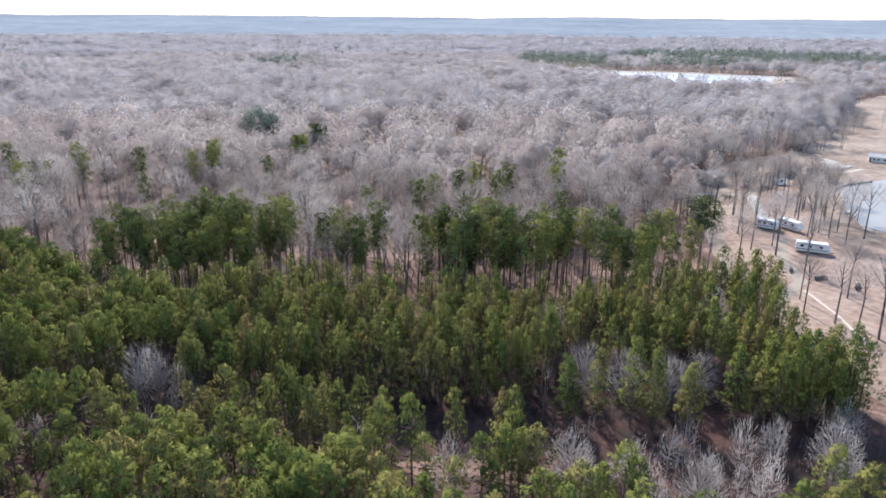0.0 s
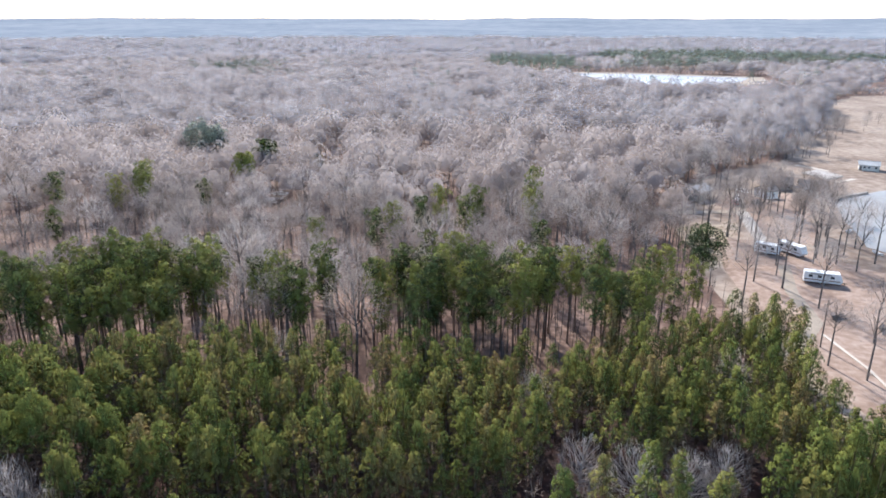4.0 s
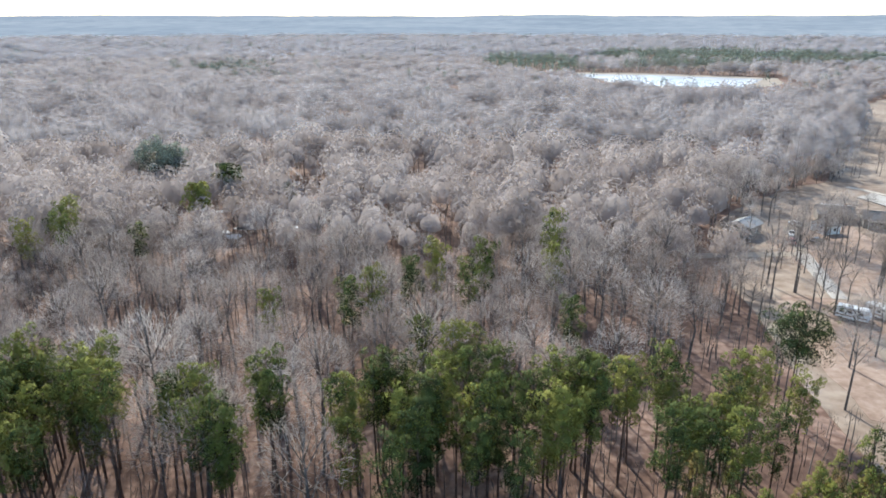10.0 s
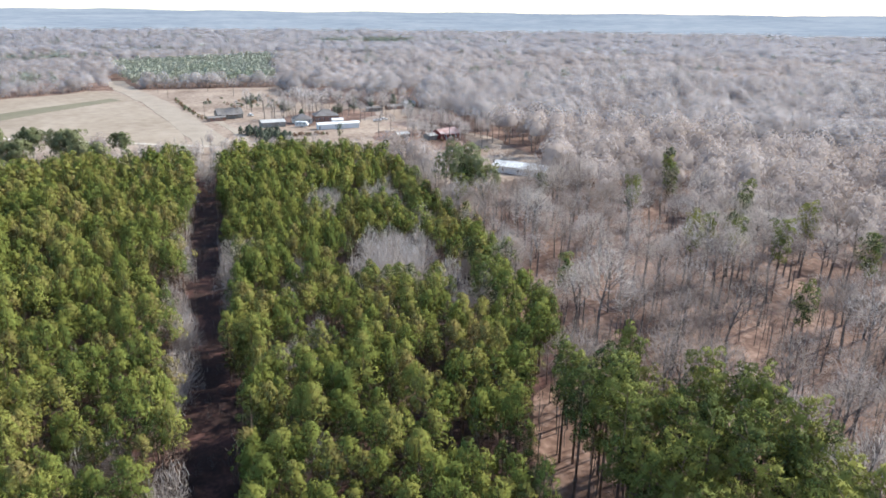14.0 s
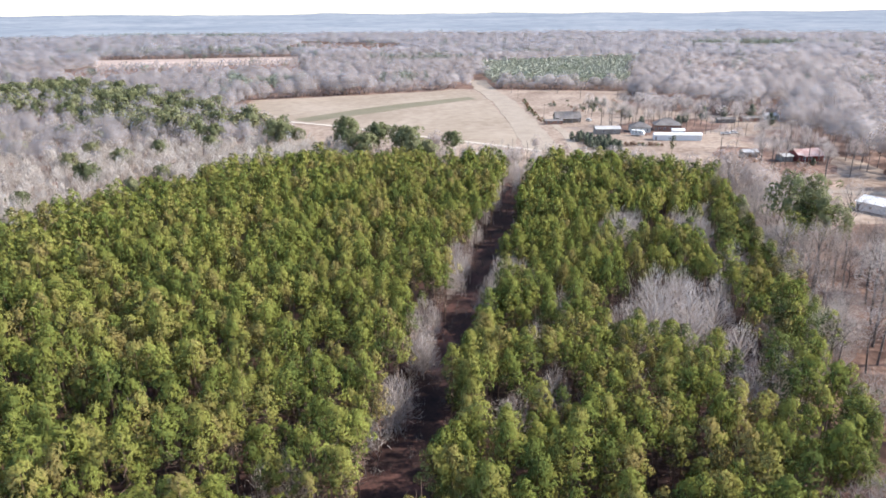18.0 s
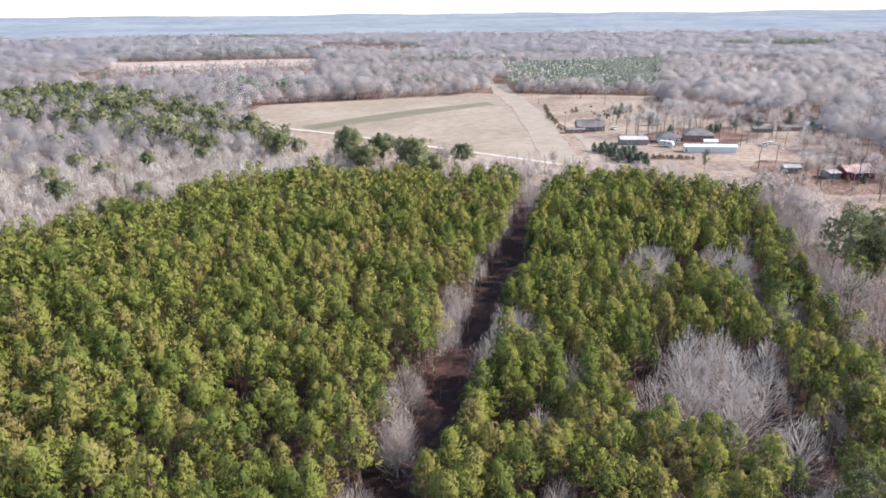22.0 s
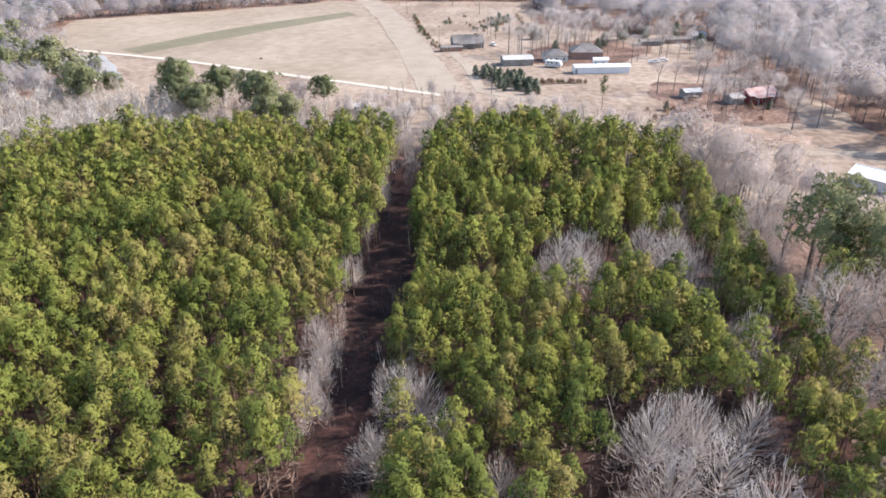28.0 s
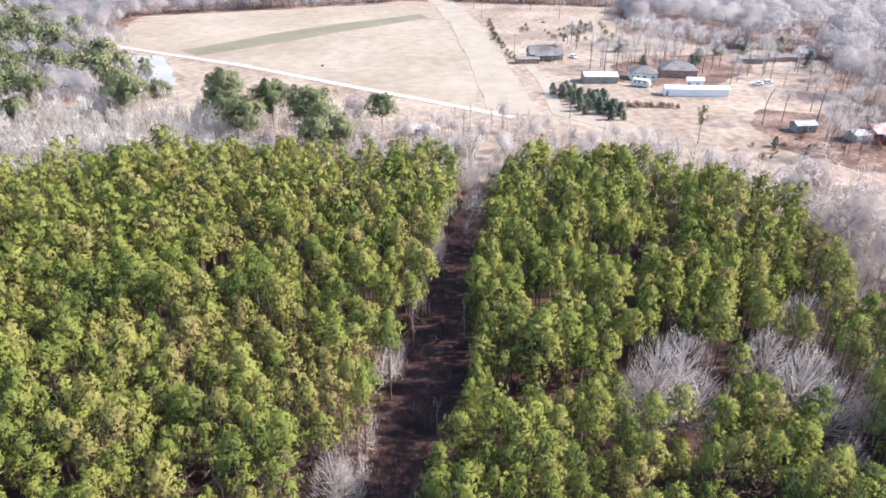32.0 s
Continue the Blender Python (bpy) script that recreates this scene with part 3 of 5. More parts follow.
LOW_WOOD = [[(190, 975), (212, 860), (225, 770), (330, 738), (400, 800), (330, 560), (160, 560)], [(-860, -520), (-1015, -280), (-740, -170), (-640, -430)], [(-1700, -560), (-1560, -260), (-1200, -200), (-1200, -420)]]
PINE_STANDS = [(165, 1010, 62, 150), (380, 960, 110, 40), (470, 1150, 190, 120), (640, 1060, 150, 90), (-150, 800, 40, 25), (-205, 900, 60, 40), (-960, -95, 30, 75), (-1500, 460, 60, 160), (-600, -150, 30, 30), (-2000, -1200, 60, 500)]

# ---- ground and what lies on it ----
def polar(rings, n, height):
    verts, tris = [], []
    for r in rings:
        for k in range(n):
            w = 2 * math.pi * k / n
            x, y = max(r, 0.01) * math.cos(w) - 60, max(r, 0.01) * math.sin(w) + 100
            verts.append((x, y, height(x, y, r)))
    for i in range(len(rings) - 1):
        a, b = i * n, (i + 1) * n
        for k in range(n):
            j = (k + 1) % n
            tris += [(a + k, b + k, b + j), (a + k, b + j, a + j)]
    return verts, tris


def rise(x, y, r):
    f = max(0.0, (r - 2200) / 2500)
    return f ** 1.25 * 60


def ridge_top(x, y, r):
    f = (r - 2150) / 2500
    if f <= 0.01:
        return -1.0
    return f ** 1.25 * 60 + min(1.0, f * 8) * (13 + 9 * noise.noise((x / 420, y / 420, 1.0)) + 4 * noise.noise((x / 90, y / 90, 2.0)))


tagged(new("ground", sheet("ground", *polar([0, 120, 260, 420, 620, 900, 1300, 1800, 2200, 2600, 3000, 3400, 3900, 4400, 4850], 96, rise), None, LITTER, True)), "brown leaf-littered woodland ground running to the horizon", "ground", "", "structure")
tagged(new("backdrop", sheet("backdrop", *polar([2150, 2170] + list(range(2250, 4800, 110)), 300, ridge_top), None, RIDGE, False)), "wooded ridges with blue-grey winter haze in colour and glow", "backdrop", "", "structure")


def lay(name, poly, z, material, label, category="ground"):
    """A flat slab with its sides, cut to a plan."""
    bm = bmesh.new()
    f = bm.faces.new([bm.verts.new((x, y, z)) for x, y in poly])
    r = bmesh.ops.extrude_face_region(bm, geom=[f])
    for v in r["geom"]:
        if isinstance(v, bmesh.types.BMVert):
            v.co.z = -0.2
    bmesh.ops.triangulate(bm, faces=bm.faces[:])
    bmesh.ops.recalc_face_normals(bm, faces=bm.faces[:])
    me = bpy.data.meshes.new(name)
    bm.to_mesh(me)
    bm.free()
    me.materials.append(material)
    return tagged(new(name, me), label, category, "", "structure")


def ragged(poly, step, amount, seed):
    """The outline with more points, pushed in and out."""
    rng, out = np.random.default_rng(seed), []
    for a, b in zip(poly, poly[1:] + poly[:1]):
        n = max(1, int(math.dist(a, b) / step))
        for k in range(n):
            out.append((a[0] + (b[0] - a[0]) * k / n + rng.normal() * amount, a[1] + (b[1] - a[1]) * k / n + rng.normal() * amount))
    return out


def strip(name, line, width, z, material, label, category="road"):
    pts = [Vector((*p, 0)) for p in line]
    left, right = [], []
    rng = np.random.default_rng(5)
    fine = []
    for a, b in zip(pts, pts[1:]):
        n = max(1, int((b - a).length / 12))
        fine += [a.lerp(b, k / n) for k in range(n)]
    fine.append(pts[-1])
    for i, p in enumerate(fine):
        d = (fine[min(i + 1, len(fine) - 1)] - fine[max(i - 1, 0)]).normalized()
        s = Vector((-d.y, d.x, 0)) * width / 2
        left.append(p + s * rng.uniform(0.88, 1.1))
        right.append(p - s * rng.uniform(0.88, 1.1))
    verts = [(p.x, p.y, z) for p in left + right] + [(p.x, p.y, -0.1) for p in left + right]
    n, tris = len(fine), []
    for i in range(n - 1):
        tris += [(i, n + i, n + i + 1), (i, n + i + 1, i + 1)]
        tris += [(i, i + 1, 2 * n + i + 1), (i, 2 * n + i + 1, 2 * n + i), (n + i, 3 * n + i, 3 * n + i + 1), (n + i, 3 * n + i + 1, n + i + 1)]
    return tagged(new(name, sheet(name, verts, tris, material)), label, category, "", "structure")


lay("clearing_ground_east", ragged(EAST_OPEN, 14, 2.0, 1), 0.05, DRY_GRASS, "tan dry-grass clearing beside the woods")
lay("dirt_yard", ragged([(84, 186), (78, 146), (80, 100), (112, 96), (128, 130), (128, 196), (120, 214), (112, 226), (98, 232), (90, 222)], 6, 1.5, 2), 0.09, DIRT, "reddish bare dirt yard under the camper trees")
lay("shaded_yard", ragged([(112, 232), (122, 222), (134, 240), (146, 266), (150, 290), (128, 292), (112, 272)], 6, 1.5, 12), 0.09, DIRT, "bare pinkish-brown yard round the lakeside houses")
lay("belt_ground", ragged([(-284, -20), (-290, 60), (-294, 108), (-300, 140), (-262, 178), (-262, 236), (-320, 240), (-356, 190), (-372, 100), (-392, 40), (-410, -20), (-350, -60)], 14, 2.0, 31), 0.014, DRY_GRASS, "tan grass under the thicket between stand and field")
lay("clearing_ground_west", ragged(WEST_OPEN, 14, 2.0, 3), 0.05, DRY_GRASS, "tan dry-grass farmyard and pasture")
lay("farm_field", ragged(FIELD_WEST, 30, 0.8, 4), 0.09, FIELD, "pale dormant farm field beside the dirt road", "field")
lay("green_strip", ragged(STRIP, 20, 0.5, 5), 0.13, FIELD_GREEN, "faint green strip sown across the field", "field")
lay("ploughed_field", ragged(FAR_FIELD, 40, 2, 6), 0.09, FIELD_RED, "distant reddish ploughed field between woods", "field")
lay("far_shore", ragged(FAR_SHORE, 25, 3, 7), 0.09, SAND, "pale sandy shore round a distant pond", "shore")
lay("pond_far", ragged(FAR_POND, 25, 3, 8), 0.14, GLARE_WATER, "distant pond with glare painted into its colour", "water")
lay("pond_east", ragged(EAST_POND, 8, 1.0, 9), 0.13, WATER, "grey-blue still pond beside the campers", "water")
lay("pond_small", ragged(SMALL_POND, 6, 0.8, 10), 0.13, WATER, "small blue farm pond by the field track", "water")
lay("corridor_floor", ragged([(-296, CORRIDOR_Y0), (60, CORRIDOR_Y0), (60, CORRIDOR_Y1), (-296, CORRIDOR_Y1)], 8, 0.6, 11), 0.06, SHADE_NEEDLE_FLOOR, "red-brown needle-covered lane cut through pines, darkened as shade", "lane")
# two patches of painted sunlight on the dark lane floor
lay("red_clay_north_end", ragged([(-262, 96), (-262, 104), (-292, 105), (-304, 108), (-304, 92), (-292, 95)], 4, 0.9, 41), 0.09, SUNLIT_CLAY, "reddish lane end painted brighter as if sunlit", "lane")
lay("red_clay_patch", ragged([(-138, 92), (-136, 98), (-150, 99), (-156, 95), (-150, 91)], 2.5, 0.7, 42), 0.09, SUNLIT_CLAY, "red clay painted bright as sunlit where the cut lane widens", "lane")
lay("stand_floor_north", NORTH_STAND, 0.03, SHADE_NEEDLE_FLOOR, "needle-covered floor under the planted pines, darkened as shade")
lay("stand_floor_south", SOUTH_STAND, 0.03, SHADE_NEEDLE_FLOOR, "needle-covered floor under the planted pines, darkened as shade")
# dark sheet that stands in for the shade lying in this hollow
lay("hollow_floor", ragged([(10, 88), (16, 74), (22, 60), (48, 58), (72, 62), (76, 96), (70, 110), (16, 112), (10, 100)], 5, 0.8, 43), 0.025, SHADE_NEEDLE_FLOOR, "brushy brown hollow among the pines, darkened as shade")
lay("yard_litter", ragged([(-352, 186), (-392, 190), (-400, 222), (-372, 238), (-336, 232), (-330, 205)], 7, 1.6, 21), 0.08, LITTER, "leaf-strewn brown ground round the red barn")
# litter slab whose darker brown also paints the yard trees' shade
lay("worn_yard", ragged([(-428, 146), (-446, 140), (-480, 150), (-500, 190), (-480, 214), (-446, 196), (-432, 184)], 8, 2.0, 22), 0.08, LITTER, "leaf-brown ground doubling as tree shade between the farmhouses")
lay("worn_pasture", ragged([(-424, 202), (-440, 226), (-408, 226), (-398, 212)], 6, 1.6, 23), 0.08, DIRT, "worn reddish earth at the pasture's edge")
lay("clay_bank", ragged([(-322, 186), (-336, 196), (-318, 228), (-308, 222)], 6, 1.4, 24), 0.08, DIRT, "bare reddish clay along the lane")
strip("road", ROAD, 18, 0.16, SAND, "wide sandy dirt farm road")
strip("track", TRACK, 3.6, 0.2, PALE_SAND, "pale sandy track along the field edge")
strip("lane", LANE, 5, 0.13, SAND, "sandy lane along the yards")
strip("driveway", [(118, 262), (112, 240), (109, 228)], 4.2, 0.15, CONCRETE, "pale gravel driveway to the campers")
strip("drive_east", [(84, 262), (100, 262), (118, 262), (128, 288), (172, 306)], 4.5, 0.13, SAND, "sandy drive across the clearing")
strip("footpath", [(76, 150), (92, 168), (96, 186), (104, 206)], 3.2, 0.14, SAND, "worn sandy path over the dirt yard")

rng = np.random.default_rng(11)
PUDDLES = [(21, 563), (34, 497), (-28, 489), (76, 397), (-23, 305), (-49, 297), (-60, 325), (-59, 451), (-114, 363), (-87, 366), (-64, 318), (-56, 292), (-51, 288), (-50, 298), (-35, 297), (-27, 303), (-22, 303), (-117, 379), (-108, 379), (-80, 414), (-48, 331), (-71, 323), (-36, 306), (-29, 324)]
for x, y in PUDDLES:
    w, h = rng.uniform(2.2, 4.4), rng.uniform(1.6, 3.4)
    lay("puddle", ragged([(x + w * math.cos(a), y + h * math.sin(a)) for a in np.linspace(0, 5.6, 9)], 9, 0.5, int(x) + 300), 0.08, GLARE_WATER, "shallow swamp water between the trees, painted pale as glare", "water")

# ---- planted pines ----
STAND_KINDS = [pine_parts(20 + k, 13.0, 2.15, 0.58, 15, 18, 0.46, 0.22) for k in range(8)]
STAND_NEAR = [pine_parts(26 + k, 13.0, 2.15, 0.58, 14, 14, 0.5, 0.26) for k in range(8)]
STAND_MID = [pine_parts(30 + k, 13.0, 2.15, 0.6, 12, 9, 0.66, 0.38) for k in range(7)]
STAND_FAR = [pine_parts(40 + k, 13.0, 2.2, 0.6, 8, 5, 0.98, 0.62, "stand", 3) for k in range(6)]
STAND_EDGE = [pine_parts(47 + k, 13.0, 2.2, 0.22, 22, 15, 0.5, 0.24) for k in range(6)]
SLIM_KINDS = [pine_parts(53 + k, 13.0, 1.6, 0.48, 14, 14, 0.44, 0.21) for k in range(8)]
rows_n = spread(-310, 100, 76, 172, 3.15, 0.5, rng)
rows_n = np.concatenate([rows_n[rows_n[:, 0] < -44], spread(-44, 100, 76, 172, 2.75, 0.5, rng)])
rows_s = spread(-300, -50, 76, 100, 3.2, 0.5, rng)
north = rows_n[inside(rows_n, ragged(NORTH_STAND, 5, 1.5, 61))]
south = rows_s[inside(rows_s, ragged(SOUTH_STAND, 5, 1.5, 62))]
stand = np.concatenate([north, south])
# hardwoods stand in gaps of the planting
WIDE_GAPS = [(-215, 138, 5), (-206, 138, 5), (-219, 151, 4.5), (-207, 157, 4.5), (-162, 140, 6), (-151, 151, 6), (-142, 146, 5.5), (-164, 146, 5), (-147, 134, 4.5), (-211, 134, 5.5), (-212, 154, 5.5), (-154, 140, 6.5), (-148, 146, 6.5), (-158, 147, 6), (-146, 139, 5.5), (-138, 153, 5), (-128, 158, 5), (-122, 152, 5), (-185, 160, 5)]
SMALL_GAPS = [(-207, 131, 4), (-216, 157, 4), (-169, 110, 4.2), (-165, 114, 3.0), (-172, 107, 4.0), (-160, 105, 3), (-121, 121, 2.6), (-80, 116, 2.6), (-90, 88, 2), (-232, 160, 4), (-49, 106, 3.4), (-167, 145, 4), (-155, 121, 3), (-196, 155, 3.5), (-166, 154, 4), (-136, 117, 3.4), (-111, 115, 3), (1, 80, 3.4), (18, 83, 3.4), (34, 77, 3.4), (-52, 108, 3.4), (56, 133, 4), (22, 130, 3), (25, 111, 3), (32, 109, 3), (39, 107, 3), (45, 109, 2.6), (57, 87, 3), (-114, 96, 3), (-130, 96.5, 2.6), (-185, 93, 3), (-172, 93, 3), (-147, 93, 3), (-141, 92, 2.4)]
GAPS = WIDE_GAPS + SMALL_GAPS
keep = np.ones(len(stand), bool)
for x, y, r in GAPS:
    keep &= np.hypot(stand[:, 0] - x, stand[:, 1] - y) > r * 1.1 + 0.8
# the cut lane winds a little between them
bend = np.array([noise.noise((x / 16, 3.1, 0.0)) for x, y in stand]) * 3.2
wide = np.array([noise.noise((x / 9, 8.7, 0.0)) for x, y in stand]) * 2.4
keep &= (np.abs(stand[:, 1] - 100.3 - bend) > 5.4 + wide) | (stand[:, 0] > 18)
keep &= rng.random(len(stand)) > 0.05
# a brushy dip behind the clump at the east end
keep &= ~((stand[:, 0] > 16) & (stand[:, 0] < 50) & (np.abs(stand[:, 1] - 105) < 3.6))
patch = np.array([noise.noise((x / 11, y / 11, 0.0)) for x, y in stand])
keep &= patch > np.where(stand[:, 1] > 104, -0.44, -0.5)
stand, patch = stand[keep], patch[keep]
size = np.clip(rng.normal(1.0, 0.11, len(stand)) + patch * 0.28, 0.66, 1.26)
near = from_line(stand, [(10, 120), (-30, 128), (-60, 112), (-160, 112)])
near += np.where((stand[:, 0] > -62) & (stand[:, 1] < 62), 200, 0)
near += np.where((stand[:, 0] < -62) & (stand[:, 1] < 50 + (stand[:, 0] + 75) * 1.05), 200, 0)
order = np.argsort(near)
row = np.arange(-288, 16, 2.9) + rng.uniform(-0.8, 0.8, 105)
edge = np.array([(x, 101.3 + noise.noise((x / 16, 3.1, 0.0)) * 3.2 + 5.4 + noise.noise((x / 9, 8.7, 0.0)) * 2.4 + rng.uniform(0, 1.4)) for x in row])
for x, y, r in GAPS:
    edge = edge[np.hypot(edge[:, 0] - x, edge[:, 1] - y) > r + 0.6]
scatter("pine_edge_trunks", [k[0] for k in STAND_EDGE], edge, np.clip(rng.normal(0.86, 0.1, len(edge)), 0.6, 1.1), BARK_PINE, "brown trunks of pines crowding the cut lane", "pine trunks", 70)
scatter("pine_edge_crowns", [k[1] for k in STAND_EDGE], edge, np.clip(rng.normal(0.86, 0.1, len(edge)), 0.6, 1.1), NEEDLES, "yellow-green crowns of pines crowding the cut lane", "pine crowns", 70)
pine_mesh = [(sheet("trunk", *t, BARK_PINE), sheet("crown", *c, NEEDLES)) for t, c in STAND_KINDS]
slim_mesh = [(sheet("trunk", *t, BARK_PINE), sheet("crown", *c, NEEDLES_THIN)) for t, c in SLIM_KINDS]
bushy_mesh = [(sheet("trunk", *t, BARK_PINE), sheet("crown", *c, NEEDLES)) for t, c in STAND_EDGE]
slim = (stand[:, 0] + rng.normal(size=len(stand)) * 7 > -44) & (stand[:, 1] > 84)
bushy = slim & (stand[:, 1] < 108) & (stand[:, 0] > 14)


def plant(name, meshes, x, y, s, turn, label, category, group):
    m = Matrix.Translation((x, y, 0)) @ Matrix.Rotation(turn, 4, "Z") @ Matrix.Scale(s, 4)
    ob = thing(name, m, label, category, group)
    part("trunk", meshes[0], None, ob)
    part("crown", meshes[1], None, ob)
    return ob


for i in order[:290]:
    plant("planted_pine", (bushy_mesh if bushy[i] else slim_mesh if slim[i] else pine_mesh)[int(rng.integers(6))], stand[i, 0], stand[i, 1], float(size[i]), float(rng.random() * 6.28), "slender yellow-green planted pine in a dense stand", "pine tree", "pines of the plantation")
rest = order[290:]
slender = rest[slim[rest] & ~bushy[rest]]
leafy = rest[bushy[rest]]
rest = rest[~slim[rest]]
close = rest[near[rest] < 46]
mid = rest[(near[rest] >= 46) & (near[rest] < 100)]
far = rest[near[rest] >= 100]
far = far[(near[far] < 200) | (rng.random(len(far)) < 0.6)]
for idx, kinds in ((slender, SLIM_KINDS), (leafy, STAND_EDGE), (close, STAND_NEAR), (mid, STAND_MID), (far, STAND_FAR)):
    scatter("pine_stand_trunks", [k[0] for k in kinds], stand[idx], size[idx], BARK_PINE, "straight brown trunks of a dense pine plantation", "pine trunks", 71)
    scatter("pine_stand_crowns", [k[1] for k in kinds], stand[idx], size[idx], NEEDLES_THIN if kinds is SLIM_KINDS else NEEDLES, "yellow-green needled crowns of a dense pine plantation", "pine crowns", 71)

# ---- tall dark pines at the wood's edge and lone pines ----
TALL_KINDS = [pine_parts(60 + k, 21.0, 2.45, 0.5 if k < 6 else 0.36, 23 if k < 6 else 29, 40, 0.56, 0.22, "tall") for k in range(9)]
tall_mesh = [(sheet("trunk", *t, BARK_PINE), sheet("crown", *c, NEEDLES_TALL if i % 3 == 1 else NEEDLES_DARK)) for i, (t, c) in enumerate(TALL_KINDS)]
BROAD_KINDS = [pine_parts(80 + k, 19.0, 4.4, 0.56, 22, 34, 0.85, 0.22, "flat") for k in range(3)]
olive_mesh = [(sheet("trunk", *t, BARK_PINE), sheet("crown", *c, NEEDLES_OLIVE)) for t, c in BROAD_KINDS]
broad_mesh = [(sheet("trunk", *t, BARK_PINE), sheet("crown", *c, NEEDLES_DARK)) for t, c in BROAD_KINDS]
p = spread(-92, 143, 60, 178, 3.7, 0.45, rng)
p = p[inside(p, TALL_WEST) & (rng.random(len(p)) > 0.04)]
SINGLE_TALL = [(-29, 168), (-24, 155), (-30, 163), (-19, 151), (-15, 162), (-25, 163), (-6, 161), (-4, 154), (-21, 152), (-1, 163), (4, 168), (7, 158), (11, 176), (13, 166), (17, 167), (19, 164), (10, 157), (14, 154), (22, 153), (2, 146)]
SINGLE_TALL += [(28, 165), (31, 165), (37, 166), (42, 162), (43, 155), (49, 159), (54, 163), (54, 154), (41, 147), (35, 146), (0, 166), (3, 157), (16, 159), (8, 163), (20, 158), (12, 150), (5, 150), (17, 148), (29, 158), (34, 160), (47, 152), (24, 161), (26, 168), (39, 152)]
p = np.concatenate([p, np.array(SINGLE_TALL) + rng.normal(size=(len(SINGLE_TALL), 2)) * 0.3, np.array(SINGLE_TALL[::2]) + rng.normal(size=(len(SINGLE_TALL[::2]), 2)) * 2.4])
for x, y in p:
    plant("tall_pine", tall_mesh[int(rng.integers(3, 9) if -2 < x < 24 else rng.integers(7))], x, y, rng.uniform(0.76, 1.1), rng.random() * 6.28, "tall dark-green pine with a bare lower trunk", "pine tree", "tall pines at the wood's edge")
LONE_EAST = [(-3, 201, 0.98), (-7, 197, 0.95), (4, 205, 1.0), (10, 212, 1.05), (20, 212, 1.05), (16, 204, 1.0), (38, 230, 1.1), (35, 213, 0.98), (33, 188, 0.9), (-86, 237, 0.98), (-85, 258, 1.0), (-62, 242, 0.85), (-106, 240, 1.0), (-82, 244, 0.98), (-84, 252, 1.0), (-92, 210, 0.85), (14, 178, 0.9), (-33, 290, 0.8), (60, 160, 0.85)]
LONE_WEST = [(-197, 252, 0.95), (-174, 223, 0.95), (-161, 254, 0.95), (-133, 215, 0.98), (-130, 225, 0.9), (-120, 229, 1.0), (-132, 249, 0.98), (-124, 175, 0.8), (-122, 155, 0.9), (-211, 262, 0.95), (-154, 246, 0.85), (-136, 221, 0.9), (-138, 230, 0.85), (-187, 246, 0.9), (-194, 203, 0.85), (-348, 164, 0.6), (-200, 180, 1.0), (-211, 183, 1.02), (-203, 185, 0.95), (-196, 176, 0.9)]
for x, y, s in LONE_EAST + LONE_WEST:
    plant("lone_pine", tall_mesh[int(rng.integers(6))], x, y, s, rng.random() * 6.28, "tall green pine standing among leafless hardwoods", "pine tree", "lone pines in the wood")
ROUND_KINDS = [pine_parts(90 + k, 15.0, 4.9, 0.42, 34, 42, 0.95, 0.3, "round") for k in range(4)]
CLUB_KINDS = [pine_parts(86 + k, 19.0, 3.6, 0.54, 30, 60, 0.68, 0.26, "round") for k in range(3)]
EDGE_PINE = pine_parts(89, 19.0, 4.6, 0.56, 30, 60, 0.68, 0.26, "tall")
edge_pine_mesh = (sheet("trunk", *EDGE_PINE[0], BARK_PINE), sheet("crown", *EDGE_PINE[1], NEEDLES_DARK))
hazed_round_mesh = [(sheet("trunk", *t, BARK_PINE), sheet("crown", *c, NEEDLES_HAZED)) for t, c in ROUND_KINDS]
dark_round_mesh = [(sheet("trunk", *t, BARK_PINE), sheet("crown", *c, NEEDLES_DARK)) for t, c in CLUB_KINDS]
round_mesh = [(sheet("trunk", *t, BARK_PINE), sheet("crown", *c, NEEDLES_OLIVE)) for t, c in ROUND_KINDS]
for x, y, s in [(-337, 12, 1.32), (-329, 15, 1.1), (-318, 27, 1.05), (-333, 29, 1.25), (-331, 40, 1.15), (-327, 46, 1.2), (-309, 51, 1.0), (-312, 57, 0.95), (-341, 63, 0.95), (-352, -20, 0.8), (-335, -22, 1.2), (-344, -29, 1.15), (-322, 22, 0.95)]:
    plant("round_pine", round_mesh[int(rng.integers(4))], x, y, s, rng.random() * 6.28, "round-crowned grey-green pine at the field's edge", "pine tree", "round-crowned pines")
for x, y, s in [(-370, -119, 0.8), (-359, -95, 0.75), (-332, -138, 0.75), (-359, -146, 0.8), (-281, -71, 0.7), (-246, -61, 0.75), (-327, -116, 0.65), (-306, -69, 0.65), (-271, -89, 0.65), (-235, -35, 0.6), (-227, -17, 0.55), (-300, -100, 0.6), (-318, -50, 0.7), (-210, -60, 0.6), (-262, -40, 0.55), (-290, -130, 0.7), (-344, -62, 0.8), (-400, -190, 0.8), (-380, -230, 0.8), (-315, -165, 0.7), (-250, -110, 0.65)]:
    plant("round_pine", round_mesh[int(rng.integers(4))], x, y, s * 1.22, rng.random() * 6.28, "small rounded pine among pale leafless scrub", "pine tree", "round-crowned pines")
plant("lone_pine", tall_mesh[1], -22, 197, 0.85, 1.0, "slender yellow-green pine among leafless hardwoods", "pine tree", "lone pines in the wood")
